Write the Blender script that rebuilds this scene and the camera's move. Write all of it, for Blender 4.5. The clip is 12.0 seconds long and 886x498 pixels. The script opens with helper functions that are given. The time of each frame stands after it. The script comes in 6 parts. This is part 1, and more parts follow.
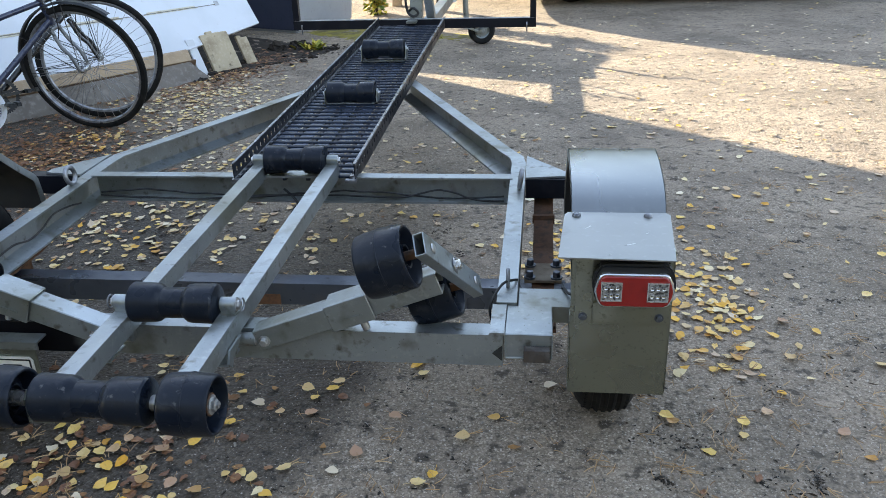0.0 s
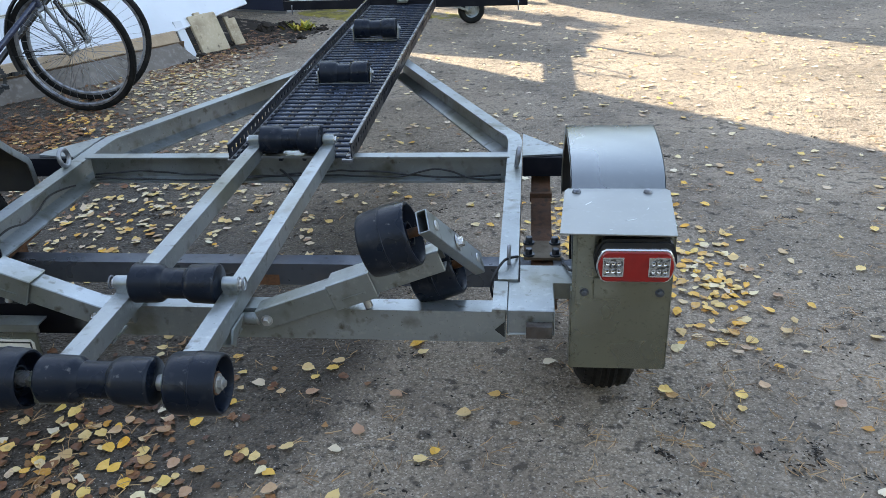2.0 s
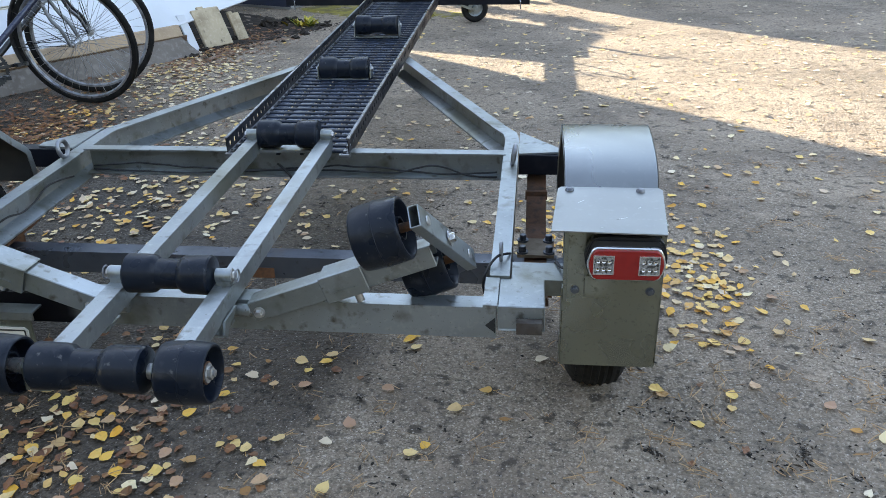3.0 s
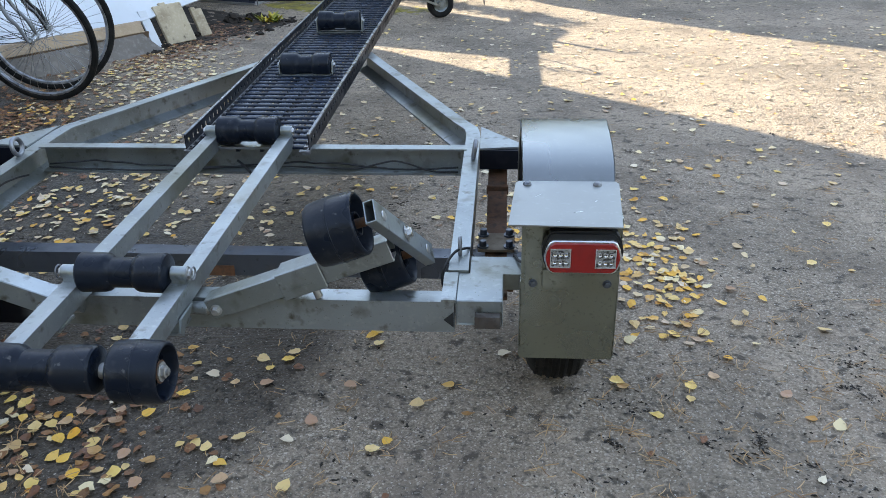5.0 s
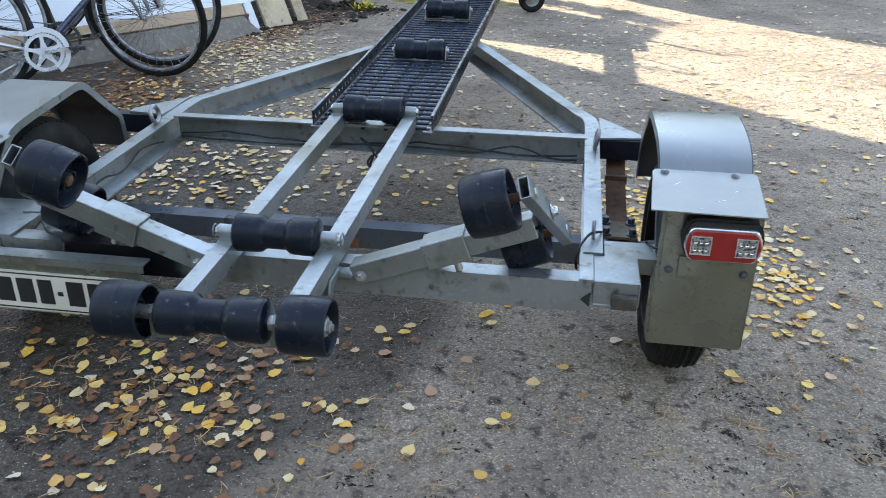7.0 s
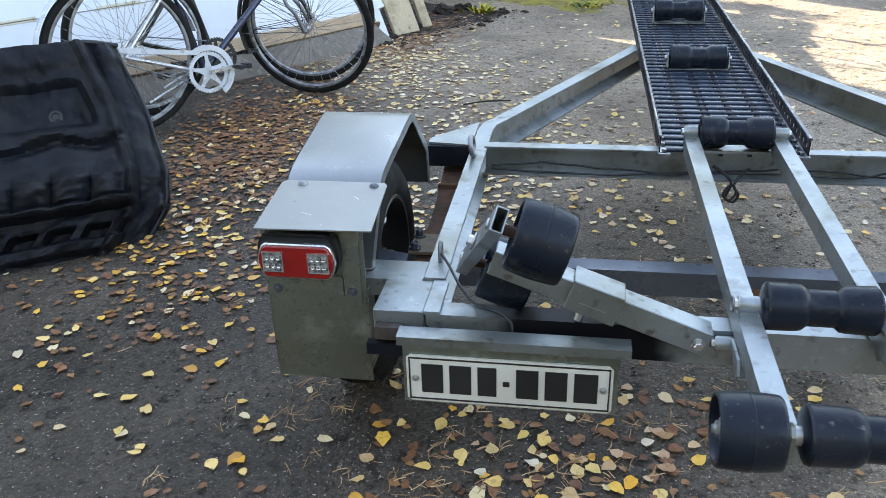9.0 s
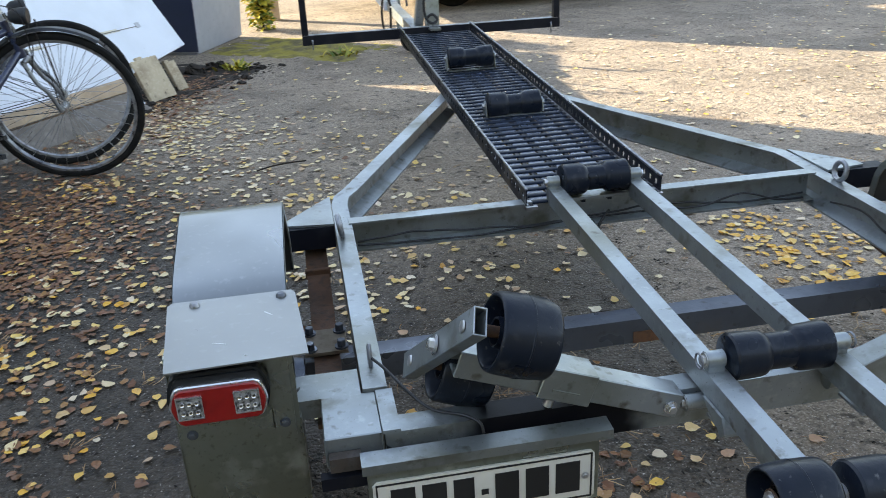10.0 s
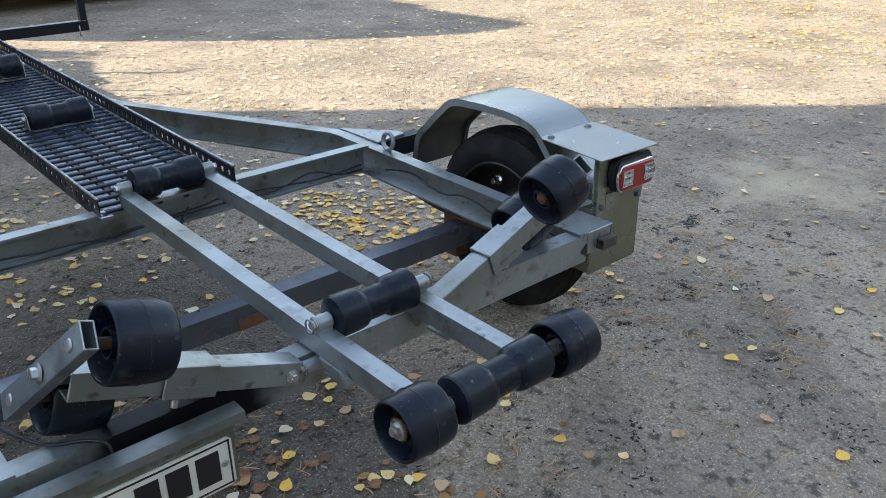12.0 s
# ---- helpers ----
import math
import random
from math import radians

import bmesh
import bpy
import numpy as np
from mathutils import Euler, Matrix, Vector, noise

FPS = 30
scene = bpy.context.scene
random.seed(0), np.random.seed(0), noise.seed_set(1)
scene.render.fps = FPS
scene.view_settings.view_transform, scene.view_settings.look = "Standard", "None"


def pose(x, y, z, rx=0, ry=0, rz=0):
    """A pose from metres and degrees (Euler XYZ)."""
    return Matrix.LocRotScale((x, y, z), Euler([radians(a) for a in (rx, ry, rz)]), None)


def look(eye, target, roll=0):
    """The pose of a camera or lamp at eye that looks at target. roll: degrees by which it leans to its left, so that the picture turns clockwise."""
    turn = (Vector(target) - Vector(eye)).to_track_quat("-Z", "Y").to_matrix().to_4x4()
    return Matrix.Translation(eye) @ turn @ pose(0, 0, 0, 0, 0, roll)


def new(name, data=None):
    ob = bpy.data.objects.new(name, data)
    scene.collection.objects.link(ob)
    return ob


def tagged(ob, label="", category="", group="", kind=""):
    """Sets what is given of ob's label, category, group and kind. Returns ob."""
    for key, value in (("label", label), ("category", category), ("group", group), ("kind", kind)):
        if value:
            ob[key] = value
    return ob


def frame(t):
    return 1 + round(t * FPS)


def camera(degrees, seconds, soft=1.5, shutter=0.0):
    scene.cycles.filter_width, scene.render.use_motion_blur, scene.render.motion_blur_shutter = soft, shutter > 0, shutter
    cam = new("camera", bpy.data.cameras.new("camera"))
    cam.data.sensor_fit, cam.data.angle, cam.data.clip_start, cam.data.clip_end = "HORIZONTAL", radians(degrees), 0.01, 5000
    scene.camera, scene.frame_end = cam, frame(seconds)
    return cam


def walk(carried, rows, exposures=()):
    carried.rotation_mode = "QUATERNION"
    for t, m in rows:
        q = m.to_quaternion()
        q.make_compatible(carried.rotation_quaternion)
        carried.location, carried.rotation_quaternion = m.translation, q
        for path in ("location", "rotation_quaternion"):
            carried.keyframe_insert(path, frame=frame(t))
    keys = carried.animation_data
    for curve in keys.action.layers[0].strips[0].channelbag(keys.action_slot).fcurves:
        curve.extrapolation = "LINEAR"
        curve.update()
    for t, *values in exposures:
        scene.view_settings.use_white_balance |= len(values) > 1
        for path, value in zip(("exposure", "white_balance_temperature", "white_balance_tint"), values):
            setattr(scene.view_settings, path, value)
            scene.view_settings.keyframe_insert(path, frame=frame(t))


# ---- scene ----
cam = camera(56.6, 12.0, soft=0.6, shutter=0.15)
PATH = [
    (0, (0.786, -1.504, 1.356), (0.554, 0.308, 0.541), -2.0),
    (0.5, (0.788, -1.506, 1.354), (0.576, 0.299, 0.517), -2.3),
    (1, (0.778, -1.506, 1.353), (0.578, 0.294, 0.506), -2.6),
    (1.5, (0.757, -1.514, 1.358), (0.552, 0.286, 0.509), -2.5),
    (2, (0.759, -1.512, 1.349), (0.554, 0.284, 0.493), -2.3),
    (2.5, (0.768, -1.521, 1.347), (0.558, 0.274, 0.49), -1.9),
    (3, (0.781, -1.524, 1.347), (0.572, 0.271, 0.488), -1.4),
    (5, (0.811, -1.523, 1.344), (0.671, 0.273, 0.476), -1.1),
    (5.5, (0.804, -1.522, 1.342), (0.678, 0.274, 0.471), -1.2),
    (6, (0.78, -1.529, 1.341), (0.654, 0.265, 0.466), -1.0),
    (6.5, (0.725, -1.56, 1.342), (0.532, 0.229, 0.467), -0.6),
    (7, (0.632, -1.609, 1.328), (0.357, 0.168, 0.453), 0.4),
    (7.5, (0.437, -1.557, 1.298), (0.038, 0.194, 0.418), -0.4),
    (7.7, (0.322, -1.485, 1.296), (-0.098, 0.261, 0.416), -0.8),
    (9.3, (-0.564, -1.293, 1.293), (-0.772, 0.496, 0.423), -2.6),
    (9.5, (-0.632, -1.232, 1.305), (-0.686, 0.569, 0.445), -3.1),
    (10, (-0.789, -1.164, 1.341), (-0.492, 0.64, 0.529), -2.8),
    (10.5, (-0.94, -1.149, 1.367), (-0.297, 0.563, 0.557), -2.8),
    (11, (-0.911, -1.173, 1.363), (-0.042, 0.434, 0.548), -2.3),
    (11.5, (-0.855, -1.2, 1.337), (0.284, 0.22, 0.509), -1.0),
    (12, (-0.852, -1.199, 1.335), (0.344, 0.167, 0.496), -0.6),
]
walk(cam, [(t, look(eye, target, roll)) for t, eye, target, roll in PATH], exposures=((0, 2.76, 8500, 16), (3, 2.84, 8450, 16), (6, 2.8, 8400, 16), (7.0, 3.02, 8450, 16), (7.6, 3.33, 8600, 16), (9.4, 3.1, 8850, 16), (10.0, 2.78, 8850, 16), (10.5, 2.64, 8800, 16), (11.0, 2.62, 8750, 16), (11.5, 2.56, 8700, 16), (12, 2.68, 8600, 16)))

# ---- light ----
SUN_WAY = Vector((0.75, -0.66, 0.0)).normalized()
SUN_UP = radians(20)
world = bpy.data.worlds.new("sky")
scene.world = world
world.use_nodes = True
wn = world.node_tree
sky = wn.nodes.new("ShaderNodeTexSky")
sky.sky_type = "NISHITA"
sky.sun_disc = False
sky.sun_elevation = SUN_UP
sky.sun_rotation = math.atan2(-SUN_WAY.x, -SUN_WAY.y)
sky.air_density, sky.dust_density, sky.ozone_density = 1.0, 0.1, 1.0
wn.links.new(sky.outputs[0], wn.nodes["Background"].inputs[0])
wn.nodes["Background"].inputs[1].default_value = 0.13
sun_data = bpy.data.lights.new("sun", "SUN")
sun_data.energy, sun_data.angle, sun_data.color = 3.15, radians(0.6), (0.93, 1.0, 0.94)
sun = new("sun", sun_data)
beam = Vector((SUN_WAY.x * math.cos(SUN_UP), SUN_WAY.y * math.cos(SUN_UP), -math.sin(SUN_UP)))
sun.matrix_world = Matrix.Translation((-8, 8, 8)) @ beam.to_track_quat("-Z", "Y").to_matrix().to_4x4()


# ---- materials ----
def mat(name, base, rough=0.6, metal=0.0, spots=(), bump=0.0, bump_scale=200.0, rough_var=0.15, rough_scale=12.0, island=None, obj_random=None, coat=0.0, gloss=0.5):
    """Principled material: base colour, layers of noise (scale, colour, low, high), relief, varied roughness."""
    m = bpy.data.materials.new(name)
    m.use_nodes = True
    t = m.node_tree
    b = t.nodes["Principled BSDF"]
    b.inputs["Metallic"].default_value = metal
    b.inputs["Coat Weight"].default_value = coat
    b.inputs["Specular IOR Level"].default_value = gloss
    co = t.nodes.new("ShaderNodeTexCoord")
    col = t.nodes.new("ShaderNodeRGB")
    col.outputs[0].default_value = (*base, 1)
    out = col.outputs[0]
    if island or obj_random:
        ramp = t.nodes.new("ShaderNodeValToRGB")
        src = t.nodes.new("ShaderNodeNewGeometry" if island else "ShaderNodeObjectInfo")
        cols = island or obj_random
        while len(ramp.color_ramp.elements) < len(cols):
            ramp.color_ramp.elements.new(0.5)
        for i, c in enumerate(cols):
            e = ramp.color_ramp.elements[i]
            e.position, e.color = i / (len(cols) - 1), (*c, 1)
        t.links.new(src.outputs["Random Per Island" if island else "Random"], ramp.inputs[0])
        out = ramp.outputs[0]
    for scale, c2, lo, hi in spots:
        n = t.nodes.new("ShaderNodeTexNoise")
        n.inputs["Scale"].default_value, n.inputs["Detail"].default_value = scale, 5
        t.links.new(co.outputs["Object"], n.inputs[0])
        mr = t.nodes.new("ShaderNodeMapRange")
        mr.inputs[1].default_value, mr.inputs[2].default_value = lo, hi
        t.links.new(n.outputs[0], mr.inputs[0])
        mx = t.nodes.new("ShaderNodeMix")
        mx.data_type = "RGBA"
        t.links.new(mr.outputs[0], mx.inputs[0])
        t.links.new(out, mx.inputs[6])
        mx.inputs[7].default_value = (*c2, 1)
        out = mx.outputs[2]
    t.links.new(out, b.inputs["Base Color"])
    n = t.nodes.new("ShaderNodeTexNoise")
    n.inputs["Scale"].default_value = rough_scale
    t.links.new(co.outputs["Object"], n.inputs[0])
    mr = t.nodes.new("ShaderNodeMapRange")
    mr.inputs[1].default_value, mr.inputs[2].default_value = 0.3, 0.7
    mr.inputs[3].default_value, mr.inputs[4].default_value = max(0.03, rough - rough_var), min(1, rough + rough_var)
    t.links.new(n.outputs[0], mr.inputs[0])
    t.links.new(mr.outputs[0], b.inputs["Roughness"])
    if bump:
        n = t.nodes.new("ShaderNodeTexNoise")
        n.inputs["Scale"].default_value, n.inputs["Detail"].default_value = bump_scale, 4
        t.links.new(co.outputs["Object"], n.inputs[0])
        bp = t.nodes.new("ShaderNodeBump")
        bp.inputs["Strength"].default_value, bp.inputs["Distance"].default_value = bump, 0.002
        t.links.new(n.outputs[0], bp.inputs["Height"])
        t.links.new(bp.outputs[0], b.inputs["Normal"])
    return m


def asphalt_material():
    """Worn asphalt: stone chips of many greys in dark binder, damp stretches, stains, pale worn spots."""
    m = bpy.data.materials.new("asphalt")
    m.use_nodes = True
    t = m.node_tree
    b = t.nodes["Principled BSDF"]
    N, L = t.nodes.new, t.links.new
    co = N("ShaderNodeTexCoord")

    def noise_at(scale, detail=5, lo=0.35, hi=0.65, out_lo=0.0, out_hi=1.0):
        n = N("ShaderNodeTexNoise")
        n.inputs["Scale"].default_value, n.inputs["Detail"].default_value = scale, detail
        L(co.outputs["Object"], n.inputs[0])
        mr = N("ShaderNodeMapRange")
        for i, v in enumerate((lo, hi, out_lo, out_hi)):
            mr.inputs[i + 1].default_value = v
        L(n.outputs[0], mr.inputs[0])
        return mr.outputs[0]

    def mix(f, a, c):
        x = N("ShaderNodeMix")
        x.data_type = "RGBA"
        for v, i in ((f, 0), (a, 6), (c, 7)):
            if isinstance(v, tuple):
                x.inputs[i].default_value = (*v, 1)
            elif isinstance(v, float):
                x.inputs[i].default_value = v
            else:
                L(v, x.inputs[i])
        return x.outputs[2]
    def stones(scale, cols):
        """Cells of one size, each of its own grey, and their distance from the middle."""
        v = N("ShaderNodeTexVoronoi")
        v.inputs["Scale"].default_value = scale
        warp = N("ShaderNodeTexNoise")
        warp.inputs["Scale"].default_value = scale * 0.8
        L(co.outputs["Object"], warp.inputs[0])
        bent = N("ShaderNodeVectorMath")
        bent.operation = "MULTIPLY_ADD"
        L(warp.outputs["Color"], bent.inputs[0])
        bent.inputs[1].default_value = (0.9 / scale,) * 3
        L(co.outputs["Object"], bent.inputs[2])
        L(bent.outputs[0], v.inputs[0])
        ramp = N("ShaderNodeValToRGB")
        for i, (p, c) in enumerate(cols):
            if i > 1:
                ramp.color_ramp.elements.new(p)
            ramp.color_ramp.elements[i].position, ramp.color_ramp.elements[i].color = p, (*c, 1)
        sep = N("ShaderNodeSeparateColor")
        L(v.outputs["Color"], sep.inputs[0])
        L(sep.outputs[0], ramp.inputs[0])
        return v.outputs["Distance"], ramp.outputs[0]
    grit_far, grit = stones(230, ((0.0, (0.175, 0.138, 0.106)), (0.45, (0.262, 0.205, 0.156)), (0.90, (0.348, 0.275, 0.210)), (1.0, (0.60, 0.50, 0.40))))
    stone_far, stone = stones(80, ((0.0, (0.143, 0.112, 0.088)), (0.5, (0.338, 0.266, 0.203)), (0.88, (0.50, 0.395, 0.306)), (1.0, (0.66, 0.55, 0.45))))
    proud = N("ShaderNodeMapRange")
    for i, v in enumerate((0.40, 0.26, 0.0, 0.7)):
        proud.inputs[i + 1].default_value = v
    L(stone_far, proud.inputs[0])
    c = mix(proud.outputs[0], grit, stone)
    c = mix(noise_at(0.8, 6, 0.38, 0.66, 0.0, 0.45), c, (0.438, 0.333, 0.247))
    c = mix(noise_at(2.3, 7, 0.46, 0.70, 0.0, 0.6), c, (0.166, 0.125, 0.097))
    c = mix(noise_at(9, 6, 0.56, 0.72, 0.0, 0.45), c, (0.477, 0.363, 0.272))
    c = mix(noise_at(17, 9, 0.58, 0.66, 0.0, 0.75), c, (0.040, 0.034, 0.028))
    c = mix(noise_at(150, 4, 0.57, 0.68, 0.0, 0.45), c, (0.035, 0.030, 0.026))
    c = mix(noise_at(46, 8, 0.54, 0.66, 0.0, 0.6), c, (0.062, 0.052, 0.043))
    c = mix(noise_at(70, 5, 0.62, 0.69, 0.0, 0.6), c, (0.56, 0.48, 0.40))
    c = mix(noise_at(1.15, 4, 0.44, 0.62, 0.0, 0.28), c, (0.110, 0.092, 0.072))
    # sandy stain
    away = N("ShaderNodeVectorMath")
    away.operation = "DISTANCE"
    L(co.outputs["Object"], away.inputs[0])
    away.inputs[1].default_value = (2.72, 0.45, 0.0)
    ragged = N("ShaderNodeMath")
    ragged.operation = "MULTIPLY_ADD"
    L(noise_at(5, 6, 0.25, 0.75, -0.5, 0.5), ragged.inputs[0])
    ragged.inputs[1].default_value = 0.5
    L(away.outputs["Value"], ragged.inputs[2])
    stain = N("ShaderNodeMapRange")
    for i, v in enumerate((0.46, 0.10, 0.0, 0.68)):
        stain.inputs[i + 1].default_value = v
    L(ragged.outputs[0], stain.inputs[0])
    c = mix(stain.outputs[0], c, (0.50, 0.41, 0.29))
    # damp side of the yard; under the trailer its shade is darkened in too
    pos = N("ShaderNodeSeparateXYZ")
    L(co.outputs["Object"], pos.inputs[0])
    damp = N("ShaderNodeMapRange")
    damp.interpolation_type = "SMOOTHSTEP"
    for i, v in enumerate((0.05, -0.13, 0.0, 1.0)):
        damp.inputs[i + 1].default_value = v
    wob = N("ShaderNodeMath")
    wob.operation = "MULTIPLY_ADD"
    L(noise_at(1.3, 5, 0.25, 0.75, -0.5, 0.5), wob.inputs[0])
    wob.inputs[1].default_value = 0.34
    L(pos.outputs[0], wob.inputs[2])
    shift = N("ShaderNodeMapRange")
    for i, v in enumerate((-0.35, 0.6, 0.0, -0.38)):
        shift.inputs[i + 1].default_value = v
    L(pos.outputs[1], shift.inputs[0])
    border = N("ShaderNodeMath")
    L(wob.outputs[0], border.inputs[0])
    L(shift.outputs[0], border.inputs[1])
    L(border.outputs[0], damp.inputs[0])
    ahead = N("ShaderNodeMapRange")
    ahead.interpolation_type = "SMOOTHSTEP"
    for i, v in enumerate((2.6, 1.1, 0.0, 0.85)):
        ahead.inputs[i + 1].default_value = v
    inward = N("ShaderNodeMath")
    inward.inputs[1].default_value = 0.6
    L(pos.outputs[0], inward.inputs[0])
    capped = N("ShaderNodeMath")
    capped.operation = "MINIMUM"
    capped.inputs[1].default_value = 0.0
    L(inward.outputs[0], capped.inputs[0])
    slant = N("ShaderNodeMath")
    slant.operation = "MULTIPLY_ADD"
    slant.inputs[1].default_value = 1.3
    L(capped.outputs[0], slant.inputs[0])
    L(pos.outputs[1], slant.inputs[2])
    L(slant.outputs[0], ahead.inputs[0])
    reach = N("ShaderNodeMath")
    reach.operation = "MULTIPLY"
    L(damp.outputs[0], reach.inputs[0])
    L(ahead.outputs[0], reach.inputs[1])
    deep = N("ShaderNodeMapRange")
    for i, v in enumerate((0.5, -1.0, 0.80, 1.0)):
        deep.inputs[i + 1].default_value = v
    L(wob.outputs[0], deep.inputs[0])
    darkened = N("ShaderNodeMath")
    darkened.operation = "MULTIPLY"
    L(reach.outputs[0], darkened.inputs[0])
    L(deep.outputs[0], darkened.inputs[1])
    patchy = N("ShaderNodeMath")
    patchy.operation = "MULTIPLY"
    L(darkened.outputs[0], patchy.inputs[0])
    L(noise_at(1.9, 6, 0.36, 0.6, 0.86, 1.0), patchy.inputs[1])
    damp_shade = N("ShaderNodeMix")
    damp_shade.data_type, damp_shade.blend_type = "RGBA", "MULTIPLY"
    L(patchy.outputs[0], damp_shade.inputs[0])
    L(c, damp_shade.inputs[6])
    damp_shade.inputs[7].default_value = (0.046, 0.046, 0.052, 1)
    c = mix(noise_at(120, 3, 0.645, 0.70, 0.0, 0.8), damp_shade.outputs[2], (0.60, 0.53, 0.47))
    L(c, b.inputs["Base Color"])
    r = N("ShaderNodeMix")
    L(patchy.outputs[0], r.inputs[0])
    r.inputs[2].default_value, r.inputs[3].default_value = 0.85, 0.30
    L(r.outputs[0], b.inputs["Roughness"])
    g = N("ShaderNodeMix")
    L(patchy.outputs[0], g.inputs[0])
    g.inputs[2].default_value, g.inputs[3].default_value = 0.2, 0.17
    L(g.outputs[0], b.inputs["Specular IOR Level"])
    bump = N("ShaderNodeBump")
    bump.inputs["Strength"].default_value, bump.inputs["Distance"].default_value = 0.8, 0.005
    L(stone_far, bump.inputs["Height"])
    bump.invert = True
    b1 = N("ShaderNodeBump")
    b1.inputs["Strength"].default_value, b1.inputs["Distance"].default_value = 0.4, 0.003
    L(grit_far, b1.inputs["Height"])
    b1.invert = True
    L(bump.outputs[0], b1.inputs["Normal"])
    b2 = N("ShaderNodeBump")
    b2.inputs["Strength"].default_value, b2.inputs["Distance"].default_value = 0.5, 0.02
    L(noise_at(14, 6, 0.2, 0.8), b2.inputs["Height"])
    L(b1.outputs[0], b2.inputs["Normal"])
    L(b2.outputs[0], b.inputs["Normal"])
    return m


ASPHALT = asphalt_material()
GALV_LAYERS = ((5, (0.265, 0.292, 0.30), 0.42, 0.7), (70, (0.40, 0.425, 0.435), 0.56, 0.8), (2.6, (0.215, 0.222, 0.19), 0.48, 0.70), (11, (0.16, 0.158, 0.13), 0.56, 0.74), (30, (0.12, 0.108, 0.085), 0.60, 0.76), (220, (0.10, 0.092, 0.075), 0.66, 0.78))
GALV = mat("galvanised_steel", (0.335, 0.368, 0.382), 0.42, 0.78, GALV_LAYERS, 0.22, 70, 0.07)


def sprayed_steel():
    """Galvanised steel with a stretch of black spray paint along it, its ends fading out."""
    m = mat("black_sprayed_steel", (0.335, 0.368, 0.382), 0.42, 0.78, GALV_LAYERS, 0.22, 70, 0.07)
    t = m.node_tree
    b = t.nodes["Principled BSDF"]
    co, pos, cloud = t.nodes.new("ShaderNodeTexCoord"), t.nodes.new("ShaderNodeSeparateXYZ"), t.nodes.new("ShaderNodeTexNoise")
    cloud.inputs["Scale"].default_value = 14
    t.links.new(co.outputs["Object"], cloud.inputs[0])
    t.links.new(co.outputs["Object"], pos.inputs[0])
    ragged = t.nodes.new("ShaderNodeMath")
    ragged.operation = "MULTIPLY_ADD"
    ragged.inputs[1].default_value = 0.12
    t.links.new(cloud.outputs[0], ragged.inputs[0])
    t.links.new(pos.outputs[0], ragged.inputs[2])
    mask = None
    for lo, hi in ((-0.12, -0.21), (-0.58, -0.46)):
        mr = t.nodes.new("ShaderNodeMapRange")
        mr.interpolation_type = "SMOOTHSTEP"
        mr.inputs[1].default_value, mr.inputs[2].default_value = lo, hi
        t.links.new(ragged.outputs[0], mr.inputs[0])
        if mask is None:
            mask = mr.outputs[0]
        else:
            both = t.nodes.new("ShaderNodeMath")
            both.operation = "MULTIPLY"
            t.links.new(mask, both.inputs[0])
            t.links.new(mr.outputs[0], both.inputs[1])
            mask = both.outputs[0]
    mx = t.nodes.new("ShaderNodeMix")
    mx.data_type = "RGBA"
    t.links.new(mask, mx.inputs[0])
    t.links.new(b.inputs["Base Color"].links[0].from_socket, mx.inputs[6])
    mx.inputs[7].default_value = (0.006, 0.006, 0.008, 1)
    t.links.new(mx.outputs[2], b.inputs["Base Color"])
    metal = t.nodes.new("ShaderNodeMapRange")
    metal.inputs[3].default_value, metal.inputs[4].default_value = 0.78, 0.0
    t.links.new(mask, metal.inputs[0])
    t.links.new(metal.outputs[0], b.inputs["Metallic"])
    gloss = t.nodes.new("ShaderNodeMapRange")
    gloss.inputs[3].default_value, gloss.inputs[4].default_value = 0.5, 0.12
    t.links.new(mask, gloss.inputs[0])
    t.links.new(gloss.outputs[0], b.inputs["Specular IOR Level"])
    return m


SPRAYED = sprayed_steel()
ALU = mat("sheet_aluminium", (0.262, 0.278, 0.282), 0.31, 0.88, ((2.2, (0.20, 0.214, 0.218), 0.4, 0.75), (70, (0.285, 0.30, 0.30), 0.58, 0.8), (9, (0.185, 0.19, 0.182), 0.62, 0.8)), 0.06, 60, 0.08, 5)
DULL_ALU = mat("weathered_aluminium", (0.315, 0.322, 0.315), 0.46, 0.75, ((3, (0.26, 0.268, 0.262), 0.4, 0.75), (60, (0.35, 0.36, 0.355), 0.58, 0.8), (10, (0.20, 0.20, 0.185), 0.66, 0.8)), 0.06, 60, 0.08, 5)
DULL = mat("dull_sheet_metal", (0.30, 0.318, 0.275), 0.34, 0.75, ((3, (0.185, 0.195, 0.16), 0.42, 0.62), (13, (0.40, 0.415, 0.37), 0.53, 0.70), (40, (0.13, 0.13, 0.10), 0.62, 0.76), (1.7, (0.23, 0.23, 0.18), 0.46, 0.62), (120, (0.17, 0.17, 0.135), 0.60, 0.72)), 0.16, 40, 0.14)
BLACK_STEEL = mat("black_coated_steel", (0.008, 0.009, 0.014), 0.45, 0.0, ((20, (0.02, 0.021, 0.025), 0.5, 0.8),), 0.1, 150, gloss=0.2)
EDGE_GLINT = mat("glinting_steel", (0.20, 0.21, 0.23), 0.34, 0.65, ((25, (0.07, 0.072, 0.08), 0.46, 0.70), (60, (0.32, 0.33, 0.345), 0.6, 0.8)), 0.1, 120)
BARE_STEEL = mat("worn_edge_steel", (0.30, 0.31, 0.33), 0.4, 0.7, ((25, (0.12, 0.12, 0.13), 0.45, 0.7),), 0.1, 120)
